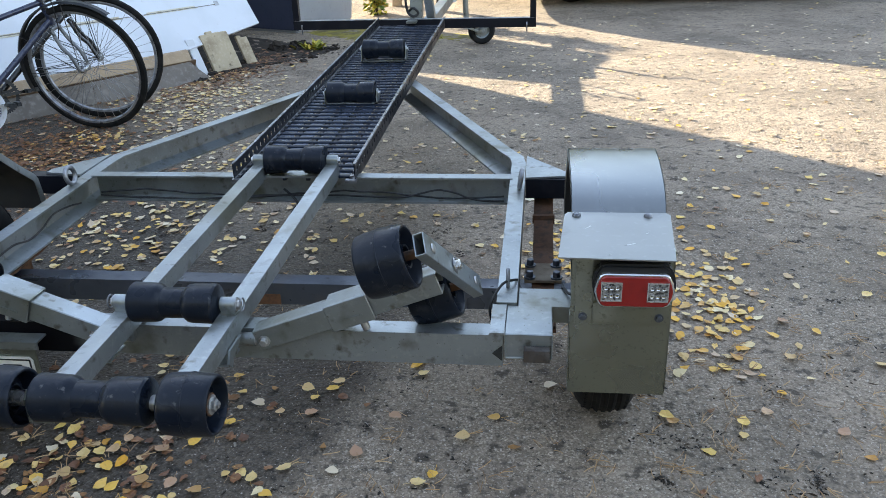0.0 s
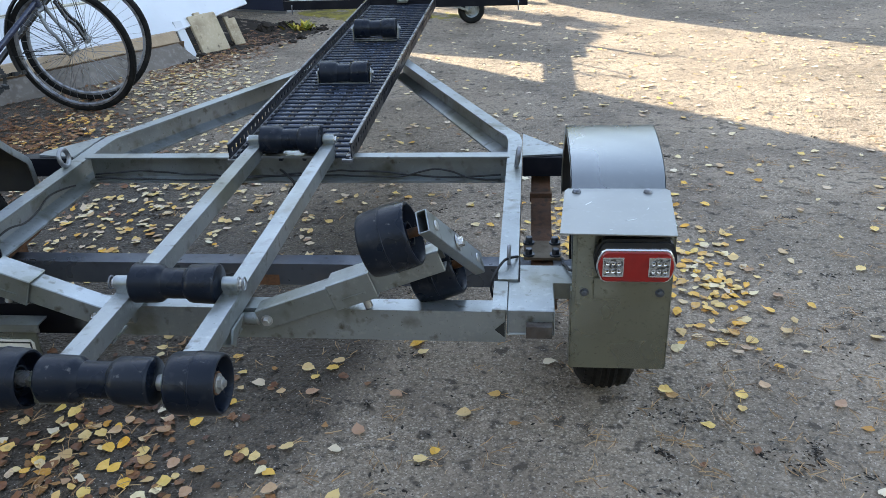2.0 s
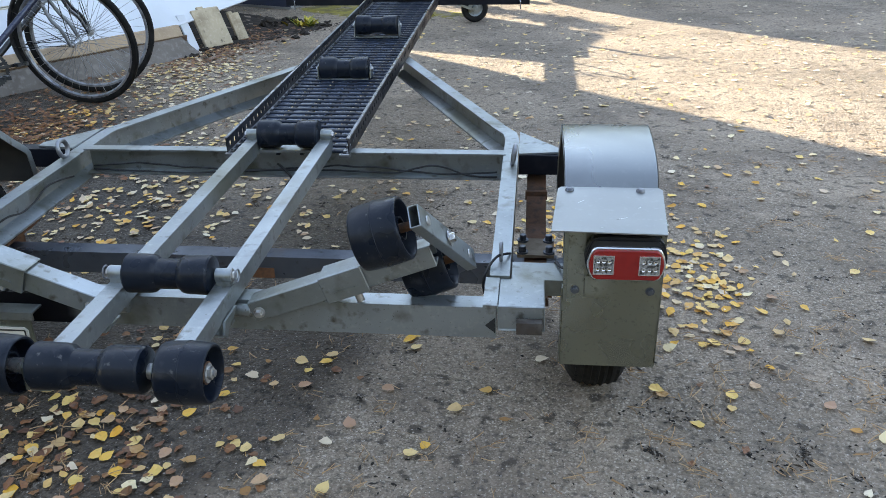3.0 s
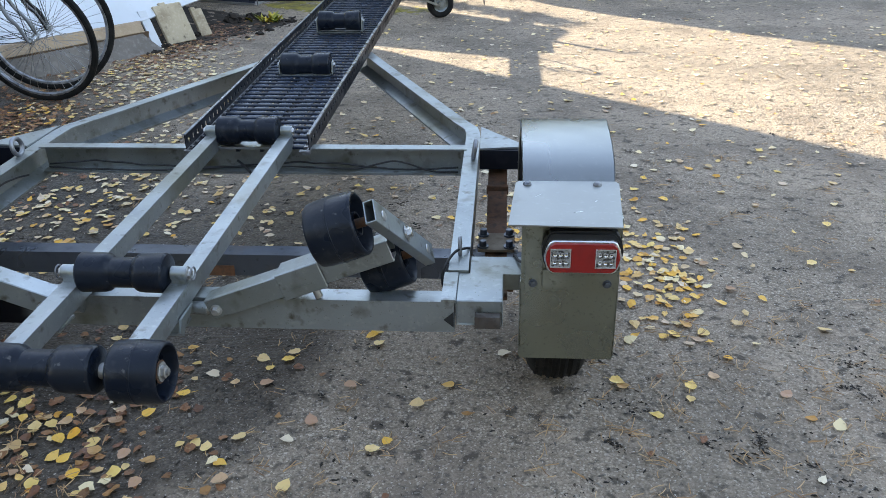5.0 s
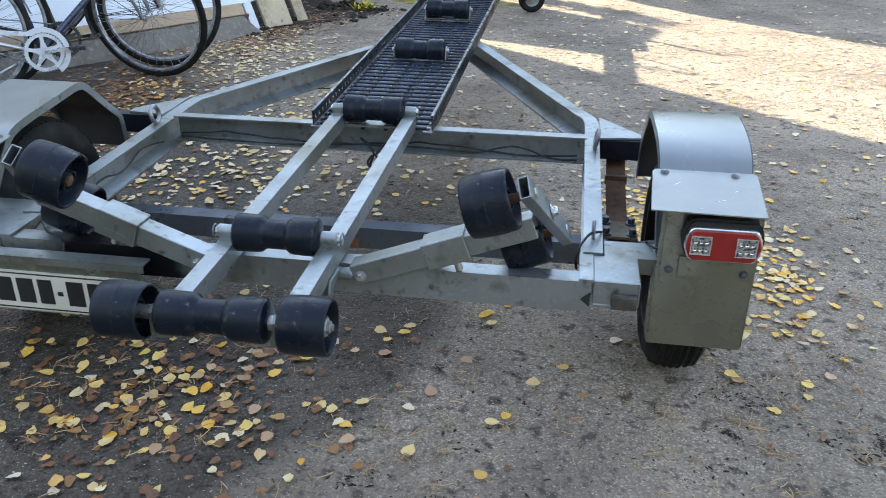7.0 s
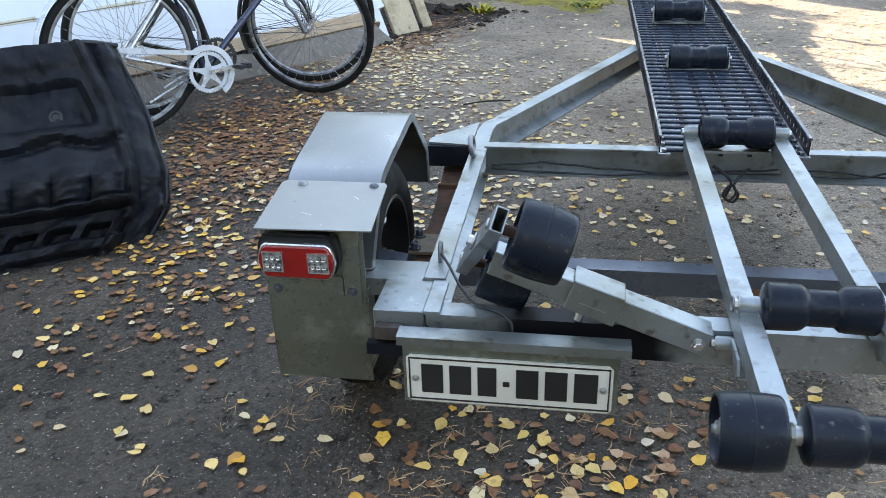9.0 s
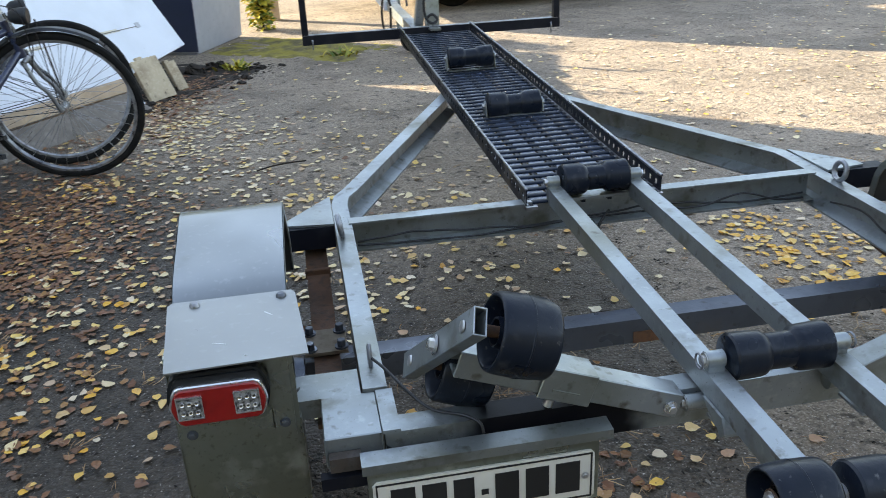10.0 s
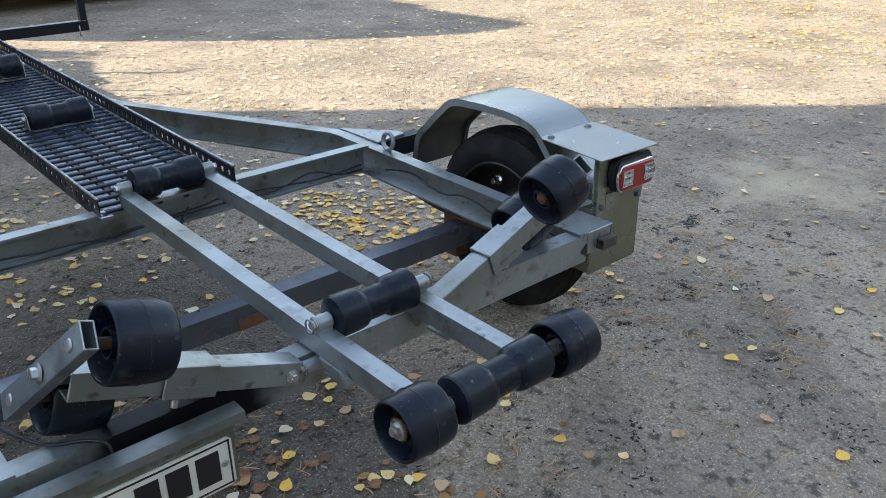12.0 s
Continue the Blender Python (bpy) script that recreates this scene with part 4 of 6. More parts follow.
def side_arms():
    a = Vector((0.95, 0, 0.31)).normalized()
    d = Vector((0.31, 0.70, -0.65)).normalized()
    for s in (1, -1):
        p0 = Vector((0.176, 0.020, 0.452))
        g = Vector((0.409, 0.014, 0.146)).normalized()
        up = Vector((-g.z, 0, g.x))
        bm = NB()
        hollow(bm, p0, p0 + g * 0.43, 0.052, 0.05, 0.004, up)
        box(bm, -0.024, 0.024, 0.0, 0.004, -0.023, 0.023, bar_frame(p0, p0 + g, up)[0])
        arm = part("side_arm", bevel(flip(bm, s), 0.002, 1), GALV, trailer)
        bm = NB()
        hollow(bm, p0 + g * 0.175, p0 + g * 0.275, 0.066, 0.063, 0.004, up)
        part("sleeve", bevel(flip(bm, s), 0.003, 1), GALV, arm)
        bm = NB()
        m, n = bar_frame(p0 + g * 0.18, p0 + g * 0.272, up)
        box(bm, 0.033, 0.0355, 0.02, n - 0.02, -0.012, -0.008, m)
        part("weld_bead", flip(bm, s), GALV, arm)
        bm = rod(NB(), p0 + g * 0.235 - up * 0.03, p0 + g * 0.235 - up * 0.06, 0.009)
        part("clamp_bolt", flip(bm, s), BOLT, arm)
        bm = bolt_head(NB(), (0.196, -0.0065, 0.456), (0, -1, 0), 0.009, 0.012)
        part("pivot_bolt", flip(bm, s), BOLT, arm)
        # rocker with two wheels
        c = Vector((0.603, 0.028, 0.626))
        nrm = a.cross(d).normalized()
        bm = NB()
        hollow(bm, c - d * 0.15, c + d * 0.15, 0.024, 0.048, 0.003, nrm)
        rock = part("rocker", bevel(flip(bm, s), 0.0012, 1), GALV, trailer)
        bm = NB()
        bolt_head(bm, c + a * 0.0125, a, 0.011, 0.012)
        lathe(bm, ((0, 0.0), (0, 0.018), (0.002, 0.018), (0.002, 0)), axis_frame(c + a * 0.0125, a), 20)
        part("rocker_bolt", flip(bm, s), BOLT, rock)
        for k in (-0.112, 0.112):
            q = c + d * k
            bm = lathe(NB(), ((0, 0), (0, 0.011), (0.003, 0.010), (0.005, 0)), axis_frame(q + a * 0.0125, a), 16)
            part("axle_head", flip(bm, s), BOLT, rock)
            bm = rod(NB(), q - a * 0.012, q - a * 0.126, 0.010)
            bolt_head(bm, q - a * 0.116, -a, 0.014, 0.012)
            part("wheel_axle", flip(bm, s), RUST, rock)
            bm = lathe(NB(), wheel_profile(0.05, 0.069), axis_frame(q - a * 0.084, a), 40)
            part("side_wheel", flip(bm, s), RUBBER, rock, "black rubber bilge wheel with recessed hub")


side_arms()


def grating_tray():
    """The walkway of perforated black steel along the tongue, with its rollers."""
    y0, y1 = 0.93, 3.53
    def zt(y):
        return 0.547 + 0.026 * (y - 0.93)
    sides = []
    for s in (1, -1):
        bm = NB()
        n = 62
        x = 0.2
        # upper strip, lower strip and the webs between the holes
        m, length = bar_frame((x, y0, zt(y0)), (x, y1, zt(y1)))
        box(bm, -0.0015, 0.0015, 0, length, -0.018, 0.0, m)
        box(bm, -0.0015, 0.0015, 0, length, -0.058, -0.034, m)
        pitch = length / n
        for i in range(n):
            box(bm, -0.0015, 0.0015, i * pitch, i * pitch + pitch * 0.6, -0.034, -0.018, m)
        box(bm, -0.022, 0.0, 0, length, -0.061, -0.058, m)
        ob = part("walkway_side", flip(bm, s), BLACK_STEEL, trailer, "black perforated walkway edge", False)
        sides.append(ob)
        # steel strip on the edge, coloured lighter for the glint along it
        bm = bar(NB(), (x, y0, zt(y0) + 0.002), (x, y1, zt(y1) + 0.002), 0.009, 0.006)
        part("edge_glint", bevel(flip(bm, s), 0.002, 1), EDGE_GLINT, ob, "steel edge strip with its glint in the colour")
        bm = bar(NB(), (0.1945, y0, zt(y0) - 0.0475), (0.1945, y1, zt(y1) - 0.0475), 0.006, 0.005)
        part("flange_edge", flip(bm, s), BARE_STEEL, ob, "bare worn inner flange")
    # round-topped slats, one mesh shared
    bm = NB()
    prof = [(-0.0115, -0.0030), (-0.0113, 0.0002), (-0.0095, 0.0019), (-0.0042, 0.0030), (0.0042, 0.0030), (0.0095, 0.0019), (0.0113, 0.0002), (0.0115, -0.0030)]
    ra = [bm.verts.new((-0.180, y, z)) for y, z in prof]
    rb = [bm.verts.new((0.180, y, z)) for y, z in prof]
    for i in range(7):
        bm.faces.new((ra[i], rb[i], rb[i + 1], ra[i + 1]))
    bm.faces.new(ra)
    bm.faces.new(rb[::-1])
    bmesh.ops.recalc_face_normals(bm, faces=bm.faces[:])
    first = put("slat", bm, SLAT, True)
    # plates between the slats; bluish colour stands for the sky they reflect
    webs = []
    for a, b in ((-0.176, -0.124), (-0.098, -0.046), (-0.020, 0.032), (0.058, 0.110), (0.136, 0.176)):
        webs.append(put("web", box(NB(), a, b, 0.0105, 0.0385, -0.0026, -0.0008), WEB_SHEEN))
    pitch, i, y = 0.049, 0, y0 + 0.02
    while y < y1 - 0.01:
        ob = first if i == 0 else new("slat", first.data)
        ob.parent = sides[0]
        ob.location = (0, y, zt(y) - 0.044)
        for web in webs:
            gap = web if i == 0 else new("web", web.data)
            gap.parent = ob
        y += pitch
        i += 1
    for x in (-0.186, -0.11, -0.032, 0.046, 0.124, 0.186):
        bm = bar(NB(), (x, y0, zt(y0) - 0.0495), (x, y1, zt(y1) - 0.0495), 0.012, 0.008)
        part("runner", bm, BLACK_STEEL, sides[0])
    bm = NB()
    for s in (1, -1):
        for i in range(52):
            yy = y0 + 0.02 + i * 0.049
            box(bm, s * 0.186 - 0.006, s * 0.186 + 0.006, yy - 0.008, yy + 0.008, zt(yy) - 0.050, zt(yy) - 0.0415)
    part("slat_end_wear", bm, BARE_STEEL, sides[0], "worn ends of the slats", kind="stuff")
    for s in (1, -1):
        bm = box(NB(), min(s * 0.17, s * 0.204), max(s * 0.17, s * 0.204), y0 - 0.012, y0 + 0.02, zt(y0) - 0.057, zt(y0) - 0.047)
        part("end_tab", bevel(bm, 0.002, 1), BARE_STEEL, sides[0])
    for y, z, half in ((1.822, 0.565, 0.104), (2.592, 0.603, 0.106)):
        bm = lathe(NB(), roller_profile(half, 0.048, 0.037), axis_frame((0, y, z), (1, 0, 0)), 40)
        roll = part("walkway_roller", bm, RUBBER, trailer, "black rubber keel roller on the walkway")
        bm = NB()
        for s in (1, -1):
            x = s * (half + 0.004)
            prism(bm, [(x, y - 0.03, zt(y) - 0.038), (x, y + 0.03, zt(y) - 0.038), (x, y + 0.02, z + 0.012), (x, y, z + 0.02), (x, y - 0.02, z + 0.012)], (s * 0.004, 0, 0))
        box(bm, -half, half, y - 0.045, y - 0.02, zt(y) - 0.0405, zt(y) - 0.0375)
        part("roller_bracket", bm, GALV, roll, smooth=False)
        for s in (1, -1):
            bm = bolt_head(NB(), (s * (half + 0.008), y, z), (s, 0, 0), 0.009, 0.008)
            part("axle_bolt", bm, BOLT, roll)
    bm = NB()
    for x in (-0.03, 0.04):
        wire(bm, [(x + 0.013 * math.cos(a), 2.92 + 0.013 * math.sin(a), 0.566 + 0.006 * math.sin(2 * a)) for a in (2 * math.pi * i / 8 for i in range(8))], 0.004, 6, True)
    part("shackles", bm, BARE_STEEL, sides[0])


grating_tray()


def tongue():
    """Drawbar, bow post, black cross frame and jockey wheel."""
    bm = bevel(bar(NB(), (0, 1.03, 0.455), (0, 6.95, 0.47), 0.07, 0.07), 0.008)
    draw = part("drawbar", bm, GALV, trailer)
    bm = bevel(box(NB(), -0.745, 0.745, 3.565, 3.615, 0.545, 0.597), 0.004)
    cross = part("cross_frame", bm, BLACK_STEEL, trailer, "black square-tube cross frame with uprights")
    # bright steel strip paints the sky's reflection on the bar's top
    bm = box(NB(), -0.735, 0.735, 3.568, 3.612, 0.5972, 0.5992)
    part("top_sheen", bm, BARE_STEEL, cross)
    for s in (1, -1):
        bm = bevel(box(NB(), min(s * 0.745, s * 0.709), max(s * 0.745, s * 0.709), 3.572, 3.608, 0.597, 1.32), 0.004)
        part("upright", bm, BLACK_STEEL, cross)
        bm = wire(NB(), [(s * 0.69, 3.56, 0.575), (s * 0.69, 3.553, 0.56), (s * 0.69, 3.556, 0.535), (s * 0.692, 3.56, 0.52)], 0.004)
        part("hook", bm, BARE_STEEL, cross)
    bm = bevel(box(NB(), -0.03, 0.03, 3.50, 3.566, 0.5845, 0.5965), 0.002, 1)
    part("tray_clamp", bm, GALV, cross)
    bm = bevel(bar(NB(), (0.005, 3.66, 0.49), (0.03, 3.80, 1.30), 0.075, 0.075, (0, 1, 0)), 0.006)
    post = part("bow_post", bm, GALV, trailer)
    bm = bevel(bar(NB(), (0.02, 4.30, 0.50), (0.02, 3.80, 1.05), 0.055, 0.055, (0, 1, 0)), 0.005)
    part("brace", bm, GALV, post)
    bm = wire(NB(), [(-0.03, 3.62, 0.80), (-0.045, 3.615, 0.72), (-0.035, 3.61, 0.64), (0.0, 3.60, 0.612), (0.03, 3.61, 0.63), (0.0, 3.61, 0.66), (-0.03, 3.62, 0.64)], 0.008)
    part("strap", bm, CABLE, post)
    bm = bevel(box(NB(), -0.055, 0.055, 5.6, 6.3, 0.43, 0.55), 0.01)
    part("coupling_housing", bm, WHITE_PAINT, draw, "white painted coupling housing")
    bm = lathe(NB(), ((0, 0), (0, 0.045), (0.20, 0.052), (0.24, 0.05), (0.27, 0.035), (0.28, 0)), axis_frame((0, 6.85, 0.49), (0, 1, 0)), 20)
    part("coupling", bm, GALV, draw)
    # jockey wheel
    bm = NB()
    rod(bm, (0.11, 5.98, 0.16), (0.095, 5.98, 0.72), 0.024, 18)
    jock = part("jockey_leg", bm, GALV, trailer)
    part("crank", wire(NB(), [(0.095, 5.98, 0.70), (0.095, 5.98, 0.76), (0.10, 5.985, 0.775), (0.20, 6.02, 0.775), (0.215, 6.025, 0.80), (0.215, 6.025, 0.88)], 0.009), BARE_STEEL, jock)
    bm = bevel(box(NB(), 0.03, 0.12, 5.95, 6.01, 0.43, 0.53), 0.005)
    part("clamp", bm, GALV, jock)
    bm = bevel(bar(NB(), (0.11, 5.98, 0.165), (0.23, 6.04, 0.11), 0.05, 0.02, (0, 0, 1)), 0.004)
    part("wheel_fork", bm, GALV, jock)
    f = axis_frame((0.235, 6.08, 0.12), Vector((0.35, -1, 0)))
    bm = lathe(NB(), ((-0.025, 0.07), (-0.03, 0.085), (-0.03, 0.105), (-0.018, 0.12), (0.018, 0.12), (0.03, 0.105), (0.03, 0.085), (0.025, 0.07), (-0.025, 0.07)), f, 32)
    jw = part("jockey_wheel", bm, TYRE, trailer, "small jockey wheel with black tyre")
    bm = lathe(NB(), ((-0.022, 0.074), (-0.006, 0.055), (-0.006, 0.03), (-0.03, 0.022), (-0.03, 0.0)), f, 28)
    lathe(bm, ((0.022, 0.074), (0.006, 0.055), (0.006, 0.03), (0.03, 0.022), (0.03, 0.0)), f, 28)
    part("rim", bm, GALV, jw)
    bm = NB()
    wire(bm, [(-0.05, 5.2, 0.52), (-0.10, 5.15, 0.62), (-0.12, 5.2, 0.45), (-0.10, 5.22, 0.32), (-0.06, 5.22, 0.33), (-0.05, 5.22, 0.5)], 0.009)
    wire(bm, [(-0.03, 5.4, 0.53), (0.0, 5.3, 0.68), (0.05, 5.15, 0.66), (0.06, 5.1, 0.52)], 0.009)
    part("brake_cable", bm, CABLE, draw)


tongue()


def loom():
    """Lamp cable inside the cross beam and along the left rail."""
    random.seed(4)
    pts = []
    for i in range(27):
        x = -0.68 + i * 0.052
        pts.append((x, 0.953 + 0.006 * random.random(), 0.437 + 0.010 * math.sin(x * 9) + 0.005 * random.random()))
    part("cable_loom", wire(NB(), pts, 0.003), CABLE, trailer)
    pts = [(x, y - 0.006, 0.429 + 0.008 * math.sin(x * 6.5 + 1) + 0.036 * math.exp(-((x - 0.47) / 0.085) ** 2)) for x, y, z in pts]
    part("cable_loom", wire(NB(), pts, 0.003), CABLE, trailer)
    for s in (1, -1):
        pts = [(s * (0.712 + 0.004 * math.sin(i)), 0.12 + i * 0.075, 0.428 + 0.0015 * i + 0.012 * math.sin(i * 1.7)) for i in range(11)]
        part("rail_cable", wire(NB(), pts, 0.003), CABLE, trailer)
    pts = [(-0.715, 0.225, 0.505), (-0.69, 0.18, 0.50), (-0.655, 0.11, 0.487), (-0.62, 0.065, 0.475), (-0.57, 0.035, 0.475), (-0.545, 0.012, 0.47), (-0.54, 0.004, 0.452)]
    part("plate_lamp_cable", wire(NB(), pts, 0.003), CABLE, trailer)
    pts = [(0.735, 0.26, 0.486), (0.725, 0.232, 0.498), (0.705, 0.21, 0.50), (0.685, 0.18, 0.482), (0.676, 0.165, 0.455), (0.68, 0.16, 0.43)]
    part("lamp_cable", wire(NB(), pts, 0.0032), CABLE, trailer)


loom()


def plate_holder():
    bm = NB()
    prism(bm, [(-0.760, -0.041, 0.449), (-0.760, -0.001, 0.450), (-0.316, -0.001, 0.450), (-0.316, -0.041, 0.449)], (0, 0, 0.004))
    box(bm, -0.760, -0.316, -0.041, -0.037, 0.434, 0.449)
    holder = part("plate_holder", bm, GALV, trailer, "galvanised number plate holder", False)
    bm = bevel(box(NB(), -0.752, -0.336, -0.025, -0.021, 0.294, 0.4488), 0.001, 1)
    part("backing", bm, DULL, holder)
    bm = bevel(box(NB(), -0.83, -0.72, -0.004, 0.016, 0.385, 0.410), 0.002, 1)
    part("bracket", bm, BLACK_STEEL, holder)
    bm = NB()
    x0, x1, z0, z1 = -0.745, -0.345, 0.300, 0.407
    prism(bm, [(x0 + 0.008, -0.030, z0), (x1 - 0.008, -0.030, z0), (x1, -0.030, z0 + 0.008), (x1, -0.030, z1 - 0.008), (x1 - 0.008, -0.030, z1), (x0 + 0.008, -0.030, z1), (x0, -0.030, z1 - 0.008), (x0, -0.030, z0 + 0.008)], (0, 0.004, 0))
    board = part("number_plate", bm, PLATE, holder, "white plate with black bars and black border", False)
    bm = NB()
    e = 0.005
    for a, b, c, d in ((x0 + e, x1 - e, z1 - e - 0.003, z1 - e), (x0 + e, x1 - e, z0 + e, z0 + e + 0.003), (x0 + e, x0 + e + 0.003, z0 + e, z1 - e), (x1 - e - 0.003, x1 - e, z0 + e, z1 - e)):
        box(bm, a, b, -0.0315, -0.030, c, d)
    part("plate_border", bm, INK, board, smooth=False)
    x = x0 + 0.03
    for w in (0.043, 0.043, 0.037, 0.013, 0.043, 0.043, 0.045):
        low, high = (0.047, 0.058) if w < 0.02 else (0.022, 0.088)
        bm = box(NB(), x, x + w, -0.0315, -0.030, z0 + low, z0 + high)
        part("plate_bar", bm, INK, board, smooth=False)
        x += w + 0.0125
    for x in (x0 + 0.018, x1 - 0.018):
        bm = bolt_head(NB(), (x, -0.030, 0.353), (0, -1, 0), 0.005, 0.004)
        part("screw", bm, BOLT, board)


plate_holder()


# ---- beside the house ----
def panel_wall():
    """White panels leaning back over a wooden sill and a low concrete footing."""
    up = (Vector((0, 0, 0.80)) + WALL_BACK * 0.60)
    nrm = WALL_DIR.cross(up).normalized()
    if nrm.dot(WALL_BACK) > 0:
        nrm = -nrm
    base = along(0, 0.02, 0.215)
    top = thing("white_panels", along(-1.0, 0.2), "large white painted panels leaning over a wooden sill", "panels")
    def board(name, u0, u1, v0, v1, mtl, off=0.0, thick=0.02, parent=None, label=""):
        bm = NB()
        o = base + nrm * off
        prism(bm, [o + WALL_DIR * u0 + up * v0, o + WALL_DIR * u1 + up * v0, o + WALL_DIR * u1 + up * v1, o + WALL_DIR * u0 + up * v1], -nrm * thick)
        return part(name, bm, mtl, parent or top, label, False)
    bm = NB()
    o = base
    prism(bm, [o + WALL_DIR * -4.5 + up * 0.0, o + WALL_DIR * 0.0 + up * 0.0, o + WALL_DIR * 0.74 + up * 0.12, o + WALL_DIR * 0.73 + up * 1.5, o + WALL_DIR * -4.5 + up * 1.5], -nrm * 0.02)
    sheet_ob = part("panel", bm, WHITE_PAINT, top, "white panel with yellowed seams", False)
    rng = random.Random(17)
    board("seam", -4.5, 0.43, 0.344, 0.348, CRACK, 0.003, 0.003, sheet_ob, "dark joint between two white panels")
    u0 = -3.2
    while u0 < 0.25:
        u1 = min(u0 + rng.uniform(0.15, 0.5), 0.40)
        lo, hi = rng.uniform(0.004, 0.014), rng.uniform(0.004, 0.016)
        board("sealant_smear", u0, u1, 0.344 - lo, 0.342, SEAM, 0.003, 0.003, sheet_ob)
        board("sealant_smear", u0 + 0.03, u1 - 0.02, 0.350, 0.350 + hi, SEAM, 0.003, 0.003, sheet_ob)
        u0 = u1 + rng.uniform(0.03, 0.3)
    board("tape", 0.415, 0.455, 0.335, 0.375, TAPE, 0.0045, 0.004, sheet_ob, "short piece of grey tape")
    bm = NB()
    prism(bm, [along(-4.5, -0.085, 0.150), along(-0.07, -0.085, 0.150), along(-0.07, -0.045, 0.228), along(-4.5, -0.045, 0.228)], WALL_BACK * 0.03)
    # underside of the sill, coloured darker than its lit top
    low = NB()
    prism(low, [along(-4.5, -0.055, 0.085), along(-0.03, -0.055, 0.085), along(-0.03, -0.080, 0.149), along(-4.5, -0.080, 0.149)], WALL_BACK * 0.03)
    tagged(put("board", bevel(low, 0.003, 1), UNDERSIDE_WOOD), "dark brown underside of the wooden sill, shade in its colour", "board")
    tagged(put("wooden_sill", bevel(bm, 0.004, 1), WOOD), "long bare wooden sill board below white panels", "board")
    bm = NB()
    prof = [(-0.17, 0.0), (-0.05, 0.165), (0.25, 0.20), (0.25, 0.0)]
    pa = [along(-4.5, q, z) for q, z in prof]
    ends = [along(0.02 - 0.12 * (z > 0.1), q, z) for q, z in prof]
    va = [bm.verts.new(p) for p in pa]
    vb = [bm.verts.new(p) for p in ends]
    for i in range(4):
        bm.faces.new((va[i], vb[i], vb[(i + 1) % 4], va[(i + 1) % 4]))
    bm.faces.new(va)
    bm.faces.new(vb)
    bmesh.ops.recalc_face_normals(bm, faces=bm.faces[:])
    bmesh.ops.subdivide_edges(bm, edges=bm.edges[:], cuts=6, use_grid_fill=True)
    for v in bm.verts:
        if v.co.z > 0.01:
            v.co += Vector(noise.noise_vector(v.co * 6)) * 0.012
    tagged(put("footing", bm, CONCRETE, True), "sloping grey concrete footing with rough end", "footing", kind="structure")
    # end of a white board beside the sill
    bm = NB()
    o = along(0.015, -0.03, 0.0)
    lean = (Vector((0, 0, 0.93)) + WALL_BACK * 0.33) - WALL_DIR * 0.12
    prism(bm, [o, o + WALL_DIR * 0.075, o + WALL_DIR * 0.075 + lean * 0.30, o + lean * 0.30], WALL_DIR.cross(lean).normalized() * 0.018)
    tagged(put("board", bevel(bm, 0.003, 1), WHITE_PAINT), "narrow white painted board leaning beside the sill", "board")
    # two pale boards leaning below the panel
    for u, w, hgt, q, nm in ((0.15, 0.26, 0.32, 0.04, 0), (0.51, 0.105, 0.235, 0.10, 1)):
        bm = NB()
        lean = (Vector((0, 0, 0.93)) + WALL_BACK * 0.33) - WALL_DIR * 0.12
        o = along(u, q - 0.06, 0.0)
        n2 = WALL_DIR.cross(lean).normalized()
        cuts = 4 if w > 0.2 else 2
        for k in range(cuts):
            a, b = WALL_DIR * (w * k / cuts + 0.0035), WALL_DIR * (w * (k + 1) / cuts - 0.0035)
            ragged = lean * (0.012 * math.sin(k * 2.3 + w * 20))
            prism(bm, [o + a, o + b, o + b + lean * hgt + ragged, o + a + lean * hgt + ragged], n2 * 0.03)
        prism(bm, [o + n2 * 0.022, o + WALL_DIR * w + n2 * 0.022, o + WALL_DIR * w + lean * hgt * 0.97 + n2 * 0.022, o + lean * hgt * 0.97 + n2 * 0.022], n2 * 0.012)
        tagged(put("plank", bevel(bm, 0.004, 1), PALE_WOOD), "short weathered pale plank leaning under the panel", "plank", "planks by the panel")


panel_wall()


